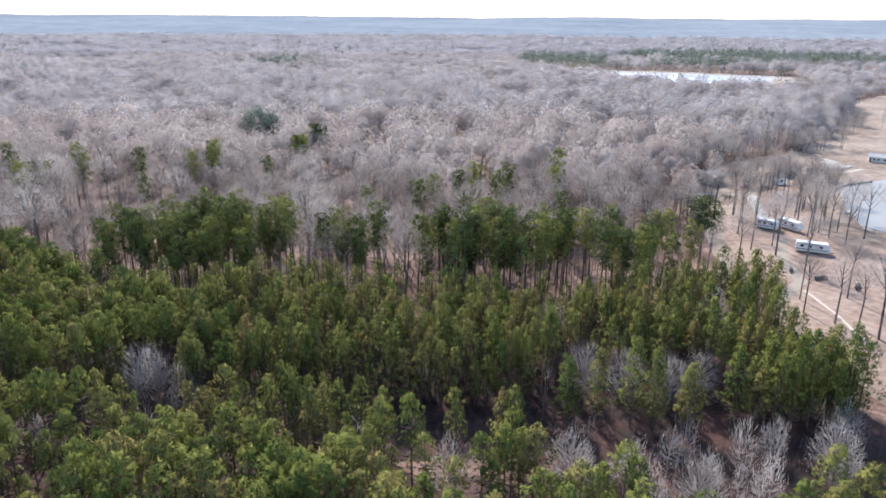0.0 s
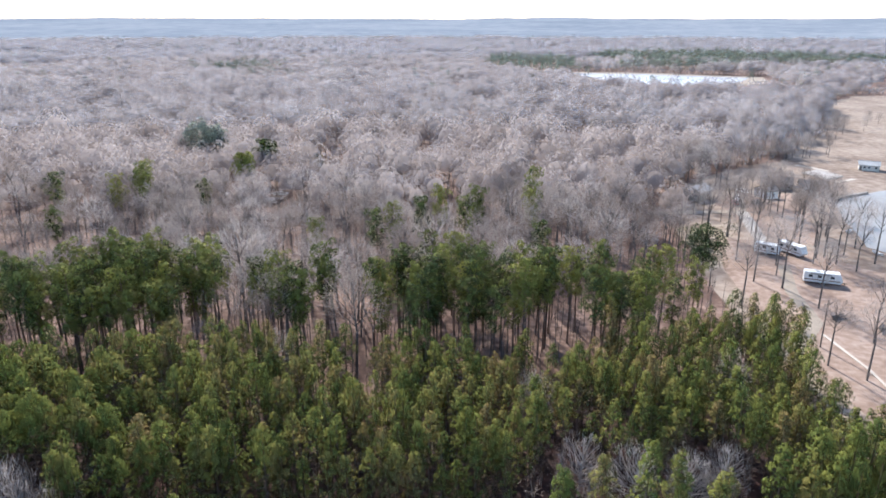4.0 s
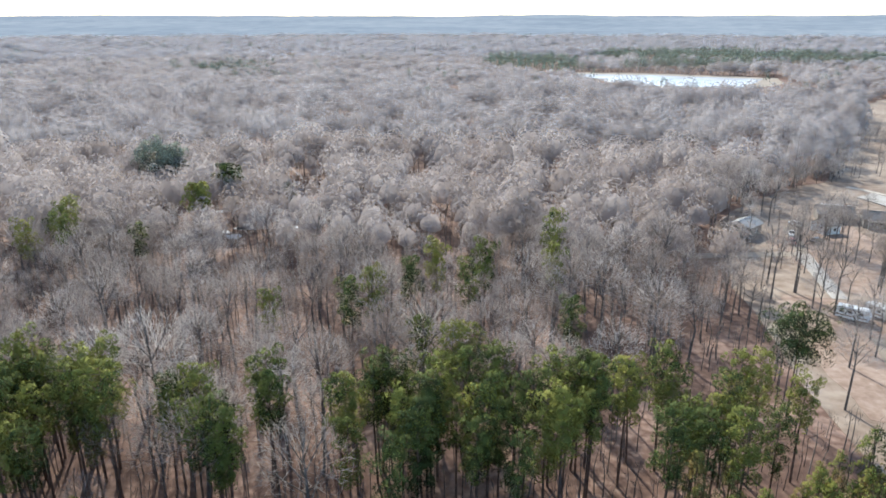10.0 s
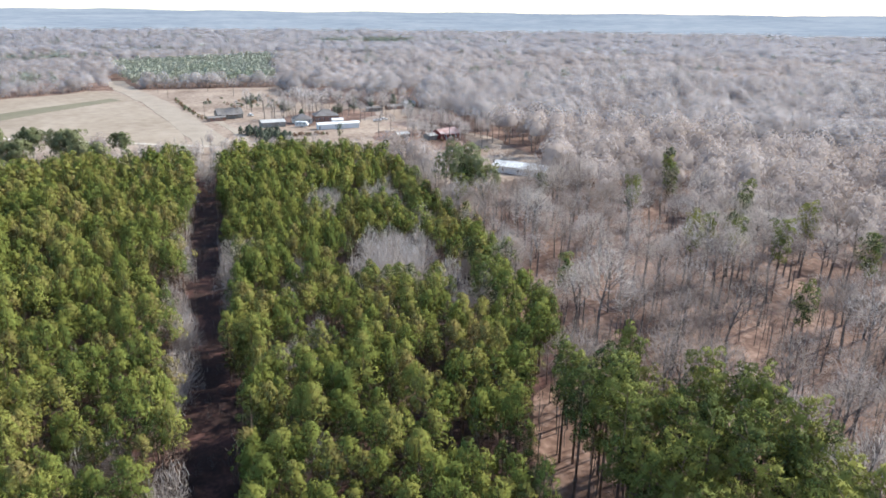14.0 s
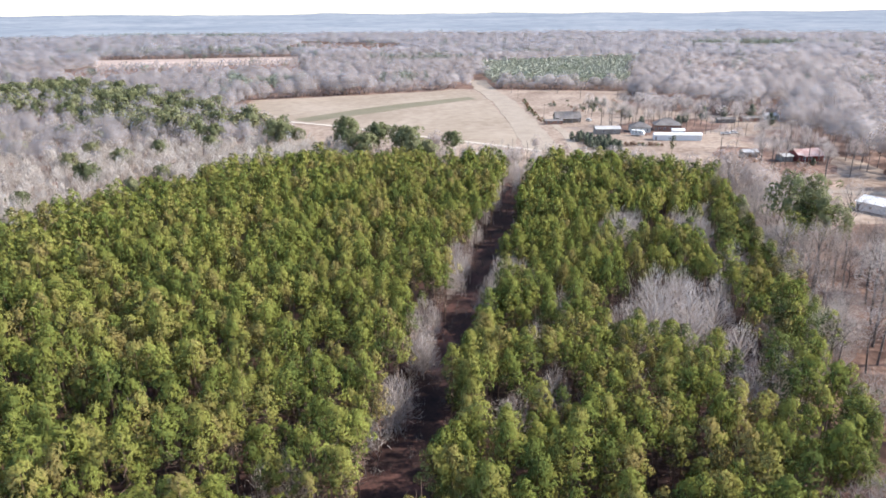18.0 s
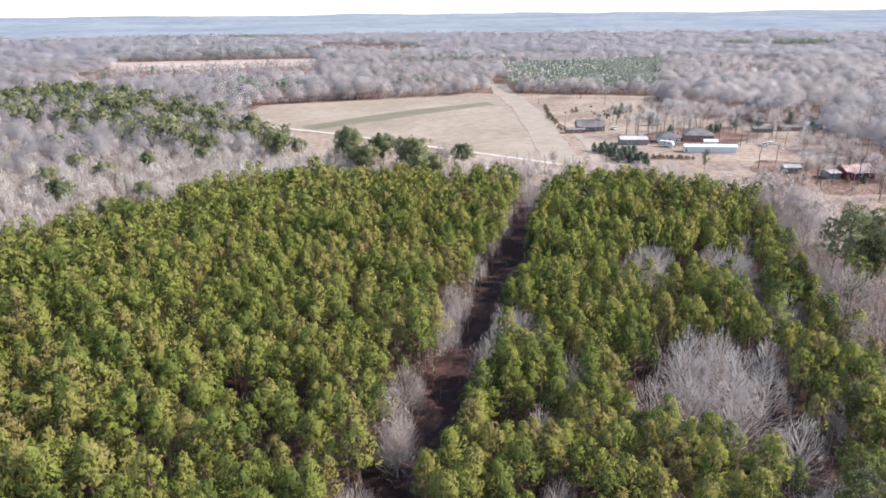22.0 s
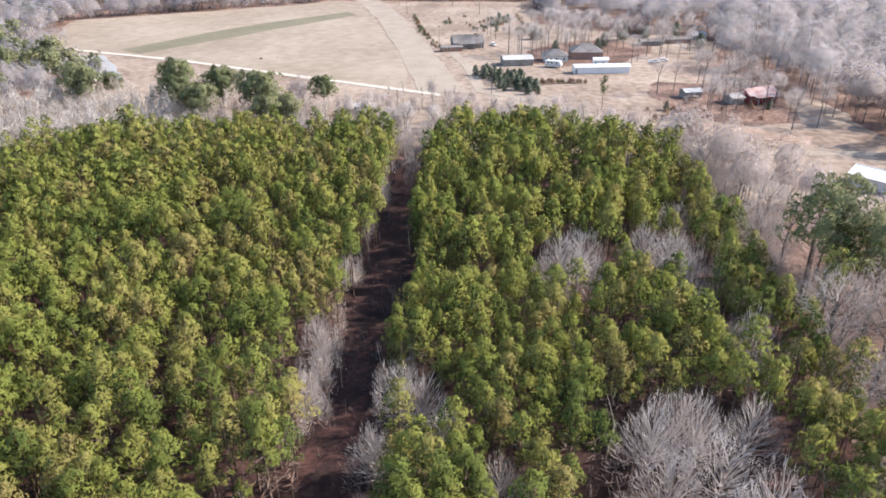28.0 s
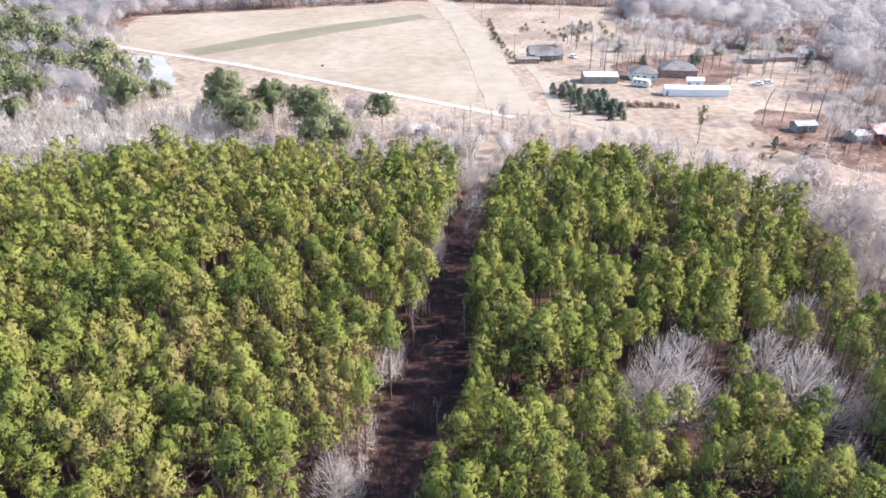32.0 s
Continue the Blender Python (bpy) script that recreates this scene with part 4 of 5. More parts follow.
for x, y, s, label in [(-190, 160, 0.75, "broad green pine among the planted ones"), (-129, 160, 0.78, "broad green pine among the planted ones"), (-110, 163, 0.8, "broad green pine among the planted ones"), (-100, 160, 0.7, "broad green pine among the planted ones"), (-147, 162, 0.75, "broad green pine among the planted ones"), (-206, 177, 1.38, "large spreading pine beside the plantation"), (-199, 182, 1.25, "large spreading pine beside the plantation"), (-212, 184, 1.3, "large spreading pine beside the plantation"), (-203, 188, 1.0, "large spreading pine beside the plantation"), (-58, 279, 1.12, "dark round-crowned pine in the swamp"), (-55, 304, 1.16, "dark round-crowned pine in the swamp"), (-89, 334, 1.55, "haze-greyed round-crowned pine deep in the wood"), (-84, 339, 1.4, "haze-greyed round-crowned pine deep in the wood"), (-368, -34, 0.8, "broad pine beside the small farm pond")]:
    plant("spreading_pine", (olive_mesh if x < -195 else hazed_round_mesh if "deep" in label else dark_round_mesh if "round" in label else broad_mesh)[int(rng.integers(3))], x, y, s, rng.random() * 6.28, label, "pine tree", "spreading pines")
plant("spreading_pine", edge_pine_mesh, 69, 178, 1.0, 0.6, "broad dark pine at the edge of the dirt yard", "pine tree", "spreading pines")

# ---- leafless hardwoods ----
BARE_KINDS = [bare_parts(100 + k, 16.0, 4.8, 9, 640, 0.062, 1.25, facing=True) for k in range(7)]
BARE_MID = [(bare_parts(120 + k, 16.0, 5.2, 4, 1, 0.1, 1.8)[0], dome_parts(120 + k, 16.0, 5.0, 560, 0.9, 0.44, 10, haze=0.62)) for k in range(7)]
BARE_FAR = [(bare_parts(130 + k, 16.0, 5.2, 0, 1, 0.1, 1.8)[0], dome_parts(130 + k, 16.5, 5.4, 200, 1.7, 1.2, 3, haze=0.72)) for k in range(7)]
SCRUB = [(bare_parts(136 + k, 12.0, 3.0, 0, 1, 0.1, 1.8)[0], spray_parts(136 + k, 13.5, 3.0, 105, 2.2, 0.24)) for k in range(6)]
bare_mesh = [(sheet("trunk", *t, BARK), sheet("crown", *c, TWIG)) for t, c in BARE_KINDS]
PALE_KINDS = [bare_parts(140 + k, 13.0, 4.8, 26, 980, 0.05, 1.35, 0.14, 0.12) for k in range(4)]
pale_mesh = [(sheet("trunk", *t, TWIG_PALE), sheet("crown", *c, TWIG_PALE)) for t, c in PALE_KINDS]
for x, y, r in GAPS:
    plant("pale_hardwood", pale_mesh[int(rng.integers(4))], x, y, min(1.15, 0.5 + r * 0.115), rng.random() * 6.28, "pale grey leafless hardwood in a gap of the pine stand", "bare tree", "leafless trees in the plantation")
edge_line = [(-128, 167), (-170, 170), (-215, 172), (-262, 178), (-300, 150)]
for k in range(84):
    i = int(rng.integers(4))
    f = rng.random()
    x, y = (edge_line[i][j] + (edge_line[i + 1][j] - edge_line[i][j]) * f + rng.normal() * 5 for j in (0, 1))
    plant("pale_hardwood", pale_mesh[int(rng.integers(4))], x, y, rng.uniform(0.5, 0.95), rng.random() * 6.28, "pale grey leafless hardwood at the edge of the pine stand", "bare tree", "leafless trees at the plantation's edge")
NO_WOOD = [NORTH_STAND, SOUTH_STAND, EAST_OPEN, WEST_OPEN, FAR_FIELD, FAR_SHORE, GREEN_STAND]
band = spread(-560, -420, 420, 640, 6.9, 0.42, rng)
band = band[~inside_any(band, NO_WOOD)]
band = band[(from_line(band, [(-300, 99.7), (44, 99.7)]) > 6.0) & (from_line(band, ROAD) > 9) & (from_line(band, TRACK) > 4)]
tall_here = inside_any(band, [TALL_WEST, TALL_EAST])
band = band[~tall_here | (rng.random(len(band)) > 0.94)]
clear = (band[:, 0] > -92) & (band[:, 0] < 58) & (band[:, 1] < 153)
band = band[~clear | (rng.random(len(band)) < 0.2)]
band = band[from_line(band, [(-272, 232), (-232, 208)]) > 15]
for x, y in PUDDLES:
    band = band[np.hypot(band[:, 0] - x, band[:, 1] - y) > 5.5]
# the parts that the flight looks over
away = from_line(band, [(0, 60), (5, 110), (-125, 115)])
band, away = band[(away < 560)], away[(away < 560)]
seen = (band[:, 1] > 60) | (band[:, 0] < -150)
seen &= ~((band[:, 0] > 110) & (band[:, 1] < 250))
side = np.degrees(np.arctan2(band[:, 1] - 124, band[:, 0] + 20)) % 360
seen &= (side > 42) & (side < 238)
band, away = band[seen], away[seen]
size = np.clip(rng.normal(1.0, 0.2, len(band)), 0.55, 1.45)
size *= np.where((band[:, 0] < -290) & (band[:, 1] < 200) & (band[:, 1] > -15), 0.55, 1.0)
size *= np.where((band[:, 0] < -150) & (band[:, 1] <= -15), 0.74, 1.0)
# thinner patches where the trunks show
open_wood = np.array([noise.noise((x / 24, y / 24, 5.0)) for x, y in band])
kept = (rng.random(len(band)) < 0.4) | (band[:, 0] > -292) | (band[:, 1] < -15) | (band[:, 1] > 190)
kept &= (open_wood > -0.22) | (rng.random(len(band)) < 0.35)
band, away, size, open_wood = band[kept], away[kept], size[kept], open_wood[kept]
size *= 1 + 0.22 * np.clip(open_wood, -0.5, 0.5)
order = np.argsort(from_line(band, [(60, 185), (-10, 185), (-110, 180), (-160, 175)]))
for i in order[:280]:
    plant("bare_tree", bare_mesh[int(rng.integers(7))], band[i, 0], band[i, 1], float(size[i]), rng.random() * 6.28, "leafless grey-brown hardwood in the winter wood", "bare tree", "leafless trees of the near wood")
rest = order[280:]
near_w = rest[away[rest] < 145]
mid_w = rest[(away[rest] >= 145)]
thin = mid_w[(away[mid_w] < 270)]
soft = mid_w[(away[mid_w] >= 270)]
soft = soft[rng.random(len(soft)) < 0.75]
scrub = thin[(band[thin, 0] < -150) & (band[thin, 1] < 30)]
thin = np.setdiff1d(thin, scrub)
for idx, kinds, twig in ((near_w, BARE_KINDS, TWIG), (thin, BARE_MID, TWIG_MID), (scrub, SCRUB, TWIG_SCRUB), (soft, BARE_FAR, TWIG_HAZED)):
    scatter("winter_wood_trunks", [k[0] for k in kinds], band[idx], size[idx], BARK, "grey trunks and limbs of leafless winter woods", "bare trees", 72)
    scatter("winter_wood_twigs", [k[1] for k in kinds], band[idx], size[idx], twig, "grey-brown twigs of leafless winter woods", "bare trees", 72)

more = spread(-480, -260, -150, 30, 5.2, 0.5, rng)
more = more[~inside_any(more, [SOUTH_STAND, WEST_OPEN, PINE_WOOD]) & (from_line(more, TRACK) > 5) & (rng.random(len(more)) < 0.8)]
scatter("scrub_twigs", [k[1] for k in SCRUB], more, np.clip(rng.normal(0.72, 0.14, len(more)), 0.4, 1.1), TWIG_SCRUB, "pale feathery leafless scrub behind the plantation", "scrub", 78)
belt = spread(-372, -40, -258, 236, 3.2, 0.45, rng)
belt = belt[(~inside_any(belt, [NORTH_STAND, SOUTH_STAND, WEST_OPEN]) | (inside(belt, WEST_OPEN) & (belt[:, 1] < 200) & (belt[:, 0] > -320))) & (from_line(belt, TRACK) > 4) & (from_line(belt, ROAD) > 12)]
belt = belt[~(inside(belt, WEST_OPEN) & (belt[:, 1] > 160)) | (rng.random(len(belt)) < 0.35)]
belt = belt[(from_line(belt, [(-330, 99), (-290, 99)]) > 2.5)]
belt = belt[rng.random(len(belt)) < np.where(belt[:, 0] < -332, 0.22, 0.85)]
THICKET = [bare_parts(150 + k, 7.5, 2.2, 3, 95, 0.075, 1.6, 0.2, facing=True) for k in range(5)]
for j, material in ((0, BARK), (1, TWIG_SCRUB)):
    scatter(("thicket_stems", "thicket_twigs")[j], [k[j] for k in THICKET], belt, np.clip(rng.normal(0.95, 0.2, len(belt)), 0.5, 1.4), material, ("thin grey stems", "pale twigs")[j] + " of a leafless thicket beside the field", "thicket", 76)

UNDER = [bare_parts(155 + k, 9.0, 1.3, 0, 14, 0.06, 1.6, 0.5) for k in range(5)]
low = spread(-115, 138, 84, 300, 3.3, 0.48, rng)
low = low[~inside_any(low, [NORTH_STAND, EAST_OPEN]) & (rng.random(len(low)) < 0.7)]
from_edge = from_line(low, [(60, 168), (-10, 160), (-80, 160)])
nearest = np.argsort(from_edge)[:260]
under_mesh = [(sheet("trunk", *t, BARK), sheet("crown", *c, BARK)) for t, c in UNDER]
for i in nearest:
    plant("understory_sapling", under_mesh[int(rng.integers(5))], low[i, 0], low[i, 1], float(np.clip(rng.normal(0.95, 0.22), 0.5, 1.4)), rng.random() * 6.28, "thin leafless sapling under the tall pines", "sapling", "saplings under the tall pines")
low = np.delete(low, nearest, 0)
BRUSH = [bare_parts(159 + k, 3.0, 1.2, 0, 22, 0.05, 1.1, 0.1) for k in range(4)]
within = spread(-296, 40, 72, 172, 6.5, 0.5, rng)
within = within[inside_any(within, [NORTH_STAND, SOUTH_STAND]) & (rng.random(len(within)) < 0.75)]
lane = spread(-300, 95, 40, 106, 2.6, 0.5, rng)
lane = np.concatenate([lane[rng.random(len(lane)) < 0.4], spread(18, 74, 68, 95, 2.2, 0.5, rng)])
for places, kinds, name, words in ((low, UNDER, "understory", "thin leafless saplings under the near wood"), (within, UNDER, "stand_brush", "thin dead stems among the planted pines"), (lane, BRUSH, "lane_brush", "low dead brush on the cut lane")):
    zoom = np.clip(rng.normal(0.95, 0.25, len(places)), 0.4, 1.5)
    for j in (0, 1):
        scatter(name + ("_stems", "_twigs")[j], [k[j] for k in kinds], places, zoom, TWIG if kinds is UNDER and places is within else BARK, words, "saplings" if kinds is UNDER else "brush", 77)

# ---- distant woods ----
def wedge(r0, r1, step, rng):
    p = spread(-r1 - 60, -r1 * 0.75, r1 * 0.8, r1 + 100, step, 0.5, rng)
    d = np.hypot(p[:, 0] + 60, p[:, 1] - 100)
    w = np.degrees(np.arctan2(p[:, 1] - 100, p[:, 0] + 60)) % 360
    return p[(d > r0) & (d < r1) & (w > 50) & (w < 232)]


FAR_KINDS = [dome_parts(160 + k, 16.5, 6.6, 30, 3.2, 2.6, 0, 0.22, 0.92) for k in range(8)]
FARTHER_KINDS = [dome_parts(170 + k, 16.5, 12, 12, 6.0, 5.0, 0, 0.24, 1.0) for k in range(8)]
PINE_FAR = [crown_clump(180 + k, 18, 4.2, 12, 2.2) for k in range(5)]


def in_stand(p):
    r = inside(p, PINE_WOOD)
    for x, y, a, b in PINE_STANDS:
        r |= ((p[:, 0] - x) / a) ** 2 + ((p[:, 1] - y) / b) ** 2 < 1
    return r


for r0, r1, step, kinds, twig in ((540, 1050, 10.8, FAR_KINDS, TWIG_HAZED), (1050, 2400, 19.0, FARTHER_KINDS, TWIG_HAZIEST)):
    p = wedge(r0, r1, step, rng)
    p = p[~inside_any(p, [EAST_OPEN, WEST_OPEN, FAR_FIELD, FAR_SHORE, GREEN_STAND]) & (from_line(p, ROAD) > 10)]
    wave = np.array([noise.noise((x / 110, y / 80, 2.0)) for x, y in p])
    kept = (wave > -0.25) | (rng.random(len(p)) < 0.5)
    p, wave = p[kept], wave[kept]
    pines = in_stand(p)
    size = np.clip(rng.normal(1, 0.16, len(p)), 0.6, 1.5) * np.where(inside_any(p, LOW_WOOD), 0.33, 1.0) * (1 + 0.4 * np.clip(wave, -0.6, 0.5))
    scatter("distant_wood", kinds, p[~pines], size[~pines], twig, "leafless woods reaching to the ridges, greyed as by haze", "woods", 73)
EDGE_KINDS = [dome_parts(190 + k, 15.0, 4.2, 110, 2.2, 1.4, 12, 0.03) for k in range(6)]
edges = []
for line, rows_deep in (([(-462, -108), (-480, -130), (-558, -152), (-652, -16), (-676, 4)], 3), ([(-678, 40), (-676, 160), (-568, 166), (-528, 206), (-516, 254), (-470, 258)], 3), ([(-850, -500), (-1004, -280), (-1176, -352)], 2), ([(-1036, -672), (-1178, -360)], 2), ([(108, 312), (150, 342), (178, 360), (214, 404), (268, 478), (339, 604), (405, 660), (520, 650)], 2), ([(205, 985), (300, 950), (425, 880)], 2)):
    ends = np.array(line, float)
    for k in range(rows_deep):
        for a, b in zip(ends, ends[1:]):
            n = max(2, int(np.linalg.norm(b - a) / 4.6))
            side = np.array((-(b - a)[1], (b - a)[0])) / np.linalg.norm(b - a)
            f = (np.arange(n) + rng.random(n)) / n
            edges.append(a + (b - a) * f[:, None] + side * (k * 4.0) * np.sign(side @ (a - (-60, 100))) + rng.normal(size=(n, 2)) * 1.6)
edges = np.concatenate(edges)
edges = edges[(from_line(edges, ROAD) > 10) & (from_line(edges, TRACK) > 5)]
scatter("wood_edge", EDGE_KINDS, edges, np.clip(rng.normal(0.8, 0.17, len(edges)), 0.4, 1.2), TWIG_HAZED, "haze-paled leafless trees walling the far fields", "woods", 80)
p = spread(-585, -350, -330, -20, 7.6, 0.45, rng)
p = p[inside(p, ragged(PINE_WOOD, 12, 6.0, 33)) & (np.array([noise.noise((x / 26, y / 26, 7.0)) for x, y in p]) > -0.08)]
size = np.clip(rng.normal(0.88, 0.14, len(p)), 0.6, 1.2)
BIG_ROUND = [pine_parts(95 + k, 15.0, 4.6, 0.35, 24, 8, 1.5, 0.75, "round", 3) for k in range(5)]
for j, material in ((0, BARK_PINE), (1, NEEDLES_OLIVE)):
    scatter(("pine_wood_trunks", "pine_wood_crowns")[j], [k[j] for k in BIG_ROUND], p, size * 1.08, material, ("brown trunks", "rounded olive-green crowns")[j] + " of an old pine wood behind the thicket", "pine trees", 79)
p = wedge(250, 2400, 9.0, rng)
p = p[in_stand(p) & ~inside_any(p, [WEST_OPEN, PINE_WOOD])]
p = p[rng.random(len(p)) < 0.25 + 0.9 * np.array([noise.noise((x / 60, y / 60, 4.0)) > -0.05 for x, y in p])]
rows = [(along_line, n) for along_line, n in (([(-1055, -700), (-1120, -520), (-1200, -350)], 130), ([(-560, -172), (-602, -170), (-612, -120)], 26), ([(-640, -82), (-676, -30)], 14), ([(-1190, -60), (-1150, 60)], 30), ([(330, 1010), (620, 960), (760, 980)], 150))]
for line, n in rows:
    f = np.sort(rng.random(n)) * (len(line) - 1)
    k = np.minimum(f.astype(int), len(line) - 2)
    ends = np.array(line, float)
    p = np.concatenate([p, ends[k] + (ends[k + 1] - ends[k]) * (f - k)[:, None] + rng.normal(size=(n, 2)) * 9])
q = wedge(470, 2300, 34.0, rng)
q = q[~inside_any(q, [EAST_OPEN, WEST_OPEN, FAR_FIELD, FAR_SHORE, GREEN_STAND])]
q = q[rng.random(len(q)) < 0.16]
p = np.concatenate([p, q])
scatter("distant_pines", PINE_FAR, p, np.clip(rng.normal(0.95, 0.15, len(p)), 0.6, 1.3), NEEDLES_HAZED, "pines scattered through distant woods, greyed as by haze", "pine trees", 74)
p = spread(-1090, -30, -680, 200, 5.2, 0.48, rng)
p = p[inside(p, GREEN_STAND) & (from_line(p, ROAD) > 9)]
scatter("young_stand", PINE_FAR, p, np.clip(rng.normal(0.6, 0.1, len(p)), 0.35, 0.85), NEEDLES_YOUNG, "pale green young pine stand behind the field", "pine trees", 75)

# ---- houses, vehicles and small things ----
def slab_part(name, x0, y0, z0, x1, y1, z1, material, parent, label="", bevel=0.0):
    return part(name, block(bmesh.new(), x0, y0, z0, x1, y1, z1, bevel), material, parent, label)


def gable_roof(l, w, h, rise, over=0.4, thick=0.14):
    """Two slopes with thickness, ridge along x."""
    L, W = l / 2 + over, w / 2 + over
    drop = rise * over / (w / 2)
    pts = []
    for dz in (0, thick):
        pts += [(-L, -W, h - drop + dz), (L, -W, h - drop + dz), (L, 0, h + rise + dz), (-L, 0, h + rise + dz), (L, W, h - drop + dz), (-L, W, h - drop + dz)]
    return solid(pts, [(0, 1, 2, 3), (3, 2, 4, 5), (6, 7, 8, 9), (9, 8, 10, 11), (0, 1, 7, 6), (4, 5, 11, 10), (1, 2, 8, 7), (2, 4, 10, 8), (0, 3, 9, 6), (3, 5, 11, 9)])


def hip_roof(l, w, h, rise, over=0.5, thick=0.14):
    L, W, R = l / 2 + over, w / 2 + over, max(0.2, (l - w) / 2)
    pts = [(-L, -W, h), (L, -W, h), (L, W, h), (-L, W, h), (-L, -W, h + thick), (L, -W, h + thick), (L, W, h + thick), (-L, W, h + thick), (-R, 0, h + rise + thick), (R, 0, h + rise + thick)]
    return solid(pts, [(3, 2, 1, 0), (0, 1, 5, 4), (1, 2, 6, 5), (2, 3, 7, 6), (3, 0, 4, 7), (4, 5, 9, 8), (6, 7, 8, 9), (5, 6, 9), (7, 4, 8)])


def gable_wall(l, w, h, rise, peaked):
    """The four walls as one shell with its gable ends."""
    a, b = l / 2, w / 2
    pts = [(-a, -b, 0), (a, -b, 0), (a, b, 0), (-a, b, 0), (-a, -b, h), (a, -b, h), (a, b, h), (-a, b, h)]
    if not peaked:
        return solid(pts, [(0, 1, 5, 4), (1, 2, 6, 5), (2, 3, 7, 6), (3, 0, 4, 7), (4, 5, 6, 7)])
    pts += [(-a, 0, h + rise), (a, 0, h + rise)]
    return solid(pts, [(0, 1, 5, 4), (2, 3, 7, 6), (1, 2, 6, 9, 5), (3, 0, 4, 8, 7), (4, 5, 9, 8), (6, 7, 8, 9)])


def building(name, x, y, turn, l, w, h, rise, wall, roof, label, category="house", hip=False, windows=3, door=True, porch=0.0, chimney=False):
    ob = thing(name, pose(x, y, 0.05, 0, 0, turn), label, category)
    part("wall", gable_wall(l, w, h, rise, not hip), wall, ob)
    top = part("roof", hip_roof(l, w, h, rise) if hip else gable_roof(l, w, h, rise), roof, ob)
    slab_part("ridge_cap", -(max(0.3, (l - w) / 2) if hip else l / 2 + 0.4), -0.14, h + rise + 0.1, (max(0.3, (l - w) / 2) if hip else l / 2 + 0.4), 0.14, h + rise + 0.2, roof, top)
    for side in (-1, 1):
        for k in range(windows):
            u = (k + 0.5) / windows * l - l / 2 + (0.9 if door and k == 0 else 0)
            win = slab_part("window", u - 0.55, side * (w / 2 + 0.03) - 0.05, 1.0, u + 0.55, side * (w / 2 + 0.03) + 0.05, 2.1, WHITE, ob)
            slab_part("pane", u - 0.45, side * (w / 2 + 0.085) - 0.02, 1.1, u + 0.45, side * (w / 2 + 0.085) + 0.02, 2.0, GLASS, win)
        if door:
            slab_part("door", -l / 2 + 0.3, side * (w / 2 + 0.04) - 0.04, 0.05, -l / 2 + 1.2, side * (w / 2 + 0.04) + 0.04, 2.1, GREY_WALL, ob)
    if porch:
        slab_part("porch_roof", -l * 0.4, -w / 2 - porch, h - 0.35, l * 0.4, -w / 2, h - 0.2, roof, ob)
        for u in (-0.38, -0.13, 0.13, 0.38):
            slab_part("porch_post", u * l - 0.07, -w / 2 - porch + 0.05, 0, u * l + 0.07, -w / 2 - porch + 0.19, h - 0.35, WHITE, ob)
    if chimney:
        slab_part("chimney", l * 0.25, -0.4, h, l * 0.25 + 0.7, 0.3, h + rise + 0.9, BRICK, ob)
    return ob


def wheel_part(x, y, r, parent):
    bm = bmesh.new()
    bmesh.ops.create_cone(bm, cap_ends=True, segments=14, radius1=r, radius2=r, depth=0.26, matrix=Matrix.LocRotScale((x, y, r), Euler((math.pi / 2, 0, 0)), None))
    tyre = part("wheel", bm, RUBBER, parent)
    bm = bmesh.new()
    bmesh.ops.create_cone(bm, cap_ends=True, segments=10, radius1=r * 0.55, radius2=r * 0.55, depth=0.3, matrix=Matrix.LocRotScale((x, y, r), Euler((math.pi / 2, 0, 0)), None))
    part("rim", bm, LIGHT_ROOF, tyre)


def camper(name, x, y, turn, l, label, drives=False):
    ob = thing(name, pose(x, y, 0.1, 0, 0, turn), label, "camper")
    h = 3.1
    a = l / 2
    side = [(-a, 0.55), (a - 0.5, 0.55), (a, 1.3), (a - (0.7 if drives else 0.35), 2.2), (a - 0.9, h), (-a + 0.15, h), (-a, h - 0.2)]
    pts = [(u, -1.22, z) for u, z in side] + [(u, 1.22, z) for u, z in side]
    n = len(side)
    part("body", solid(pts, [tuple(range(n)), tuple(range(2 * n - 1, n - 1, -1))] + [(i, (i + 1) % n, n + (i + 1) % n, n + i) for i in range(n)]), WHITE, ob)
    for s in (-1, 1):
        slab_part("stripe", -a + 0.05, s * 1.235 - 0.012, 1.05, a - 0.6, s * 1.235 + 0.012, 1.3, STRIPE, ob)
        for u in (-0.33, -0.1, 0.22):
            slab_part("window", u * l - 0.45, s * 1.24 - 0.02, 1.75, u * l + 0.45, s * 1.24 + 0.02, 2.4, GLASS, ob)
        for u in ((-0.2, 0.33) if drives else (-0.08, 0.03)):
            wheel_part(u * l, s * 1.05, 0.38, ob)
    slab_part("door", 0.06 * l, -1.27, 0.65, 0.06 * l + 0.7, -1.23, 2.5, CREAM, ob)
    slab_part("roof_vent", -0.2 * l, -0.4, h - 0.02, -0.2 * l + 0.9, 0.4, h + 0.28, CREAM, ob, "", 0.06)
    slab_part("awning", -0.35 * l, -1.42, 2.6, 0.2 * l, -1.23, 2.78, GREY_WALL, ob)
    if not drives:
        slab_part("hitch", a - 0.6, -0.1, 0.45, a + 1.0, 0.1, 0.6, RUBBER, ob)
        slab_part("jack", a + 0.5, -0.07, 0, a + 0.65, 0.07, 0.5, RUBBER, ob)
    return ob


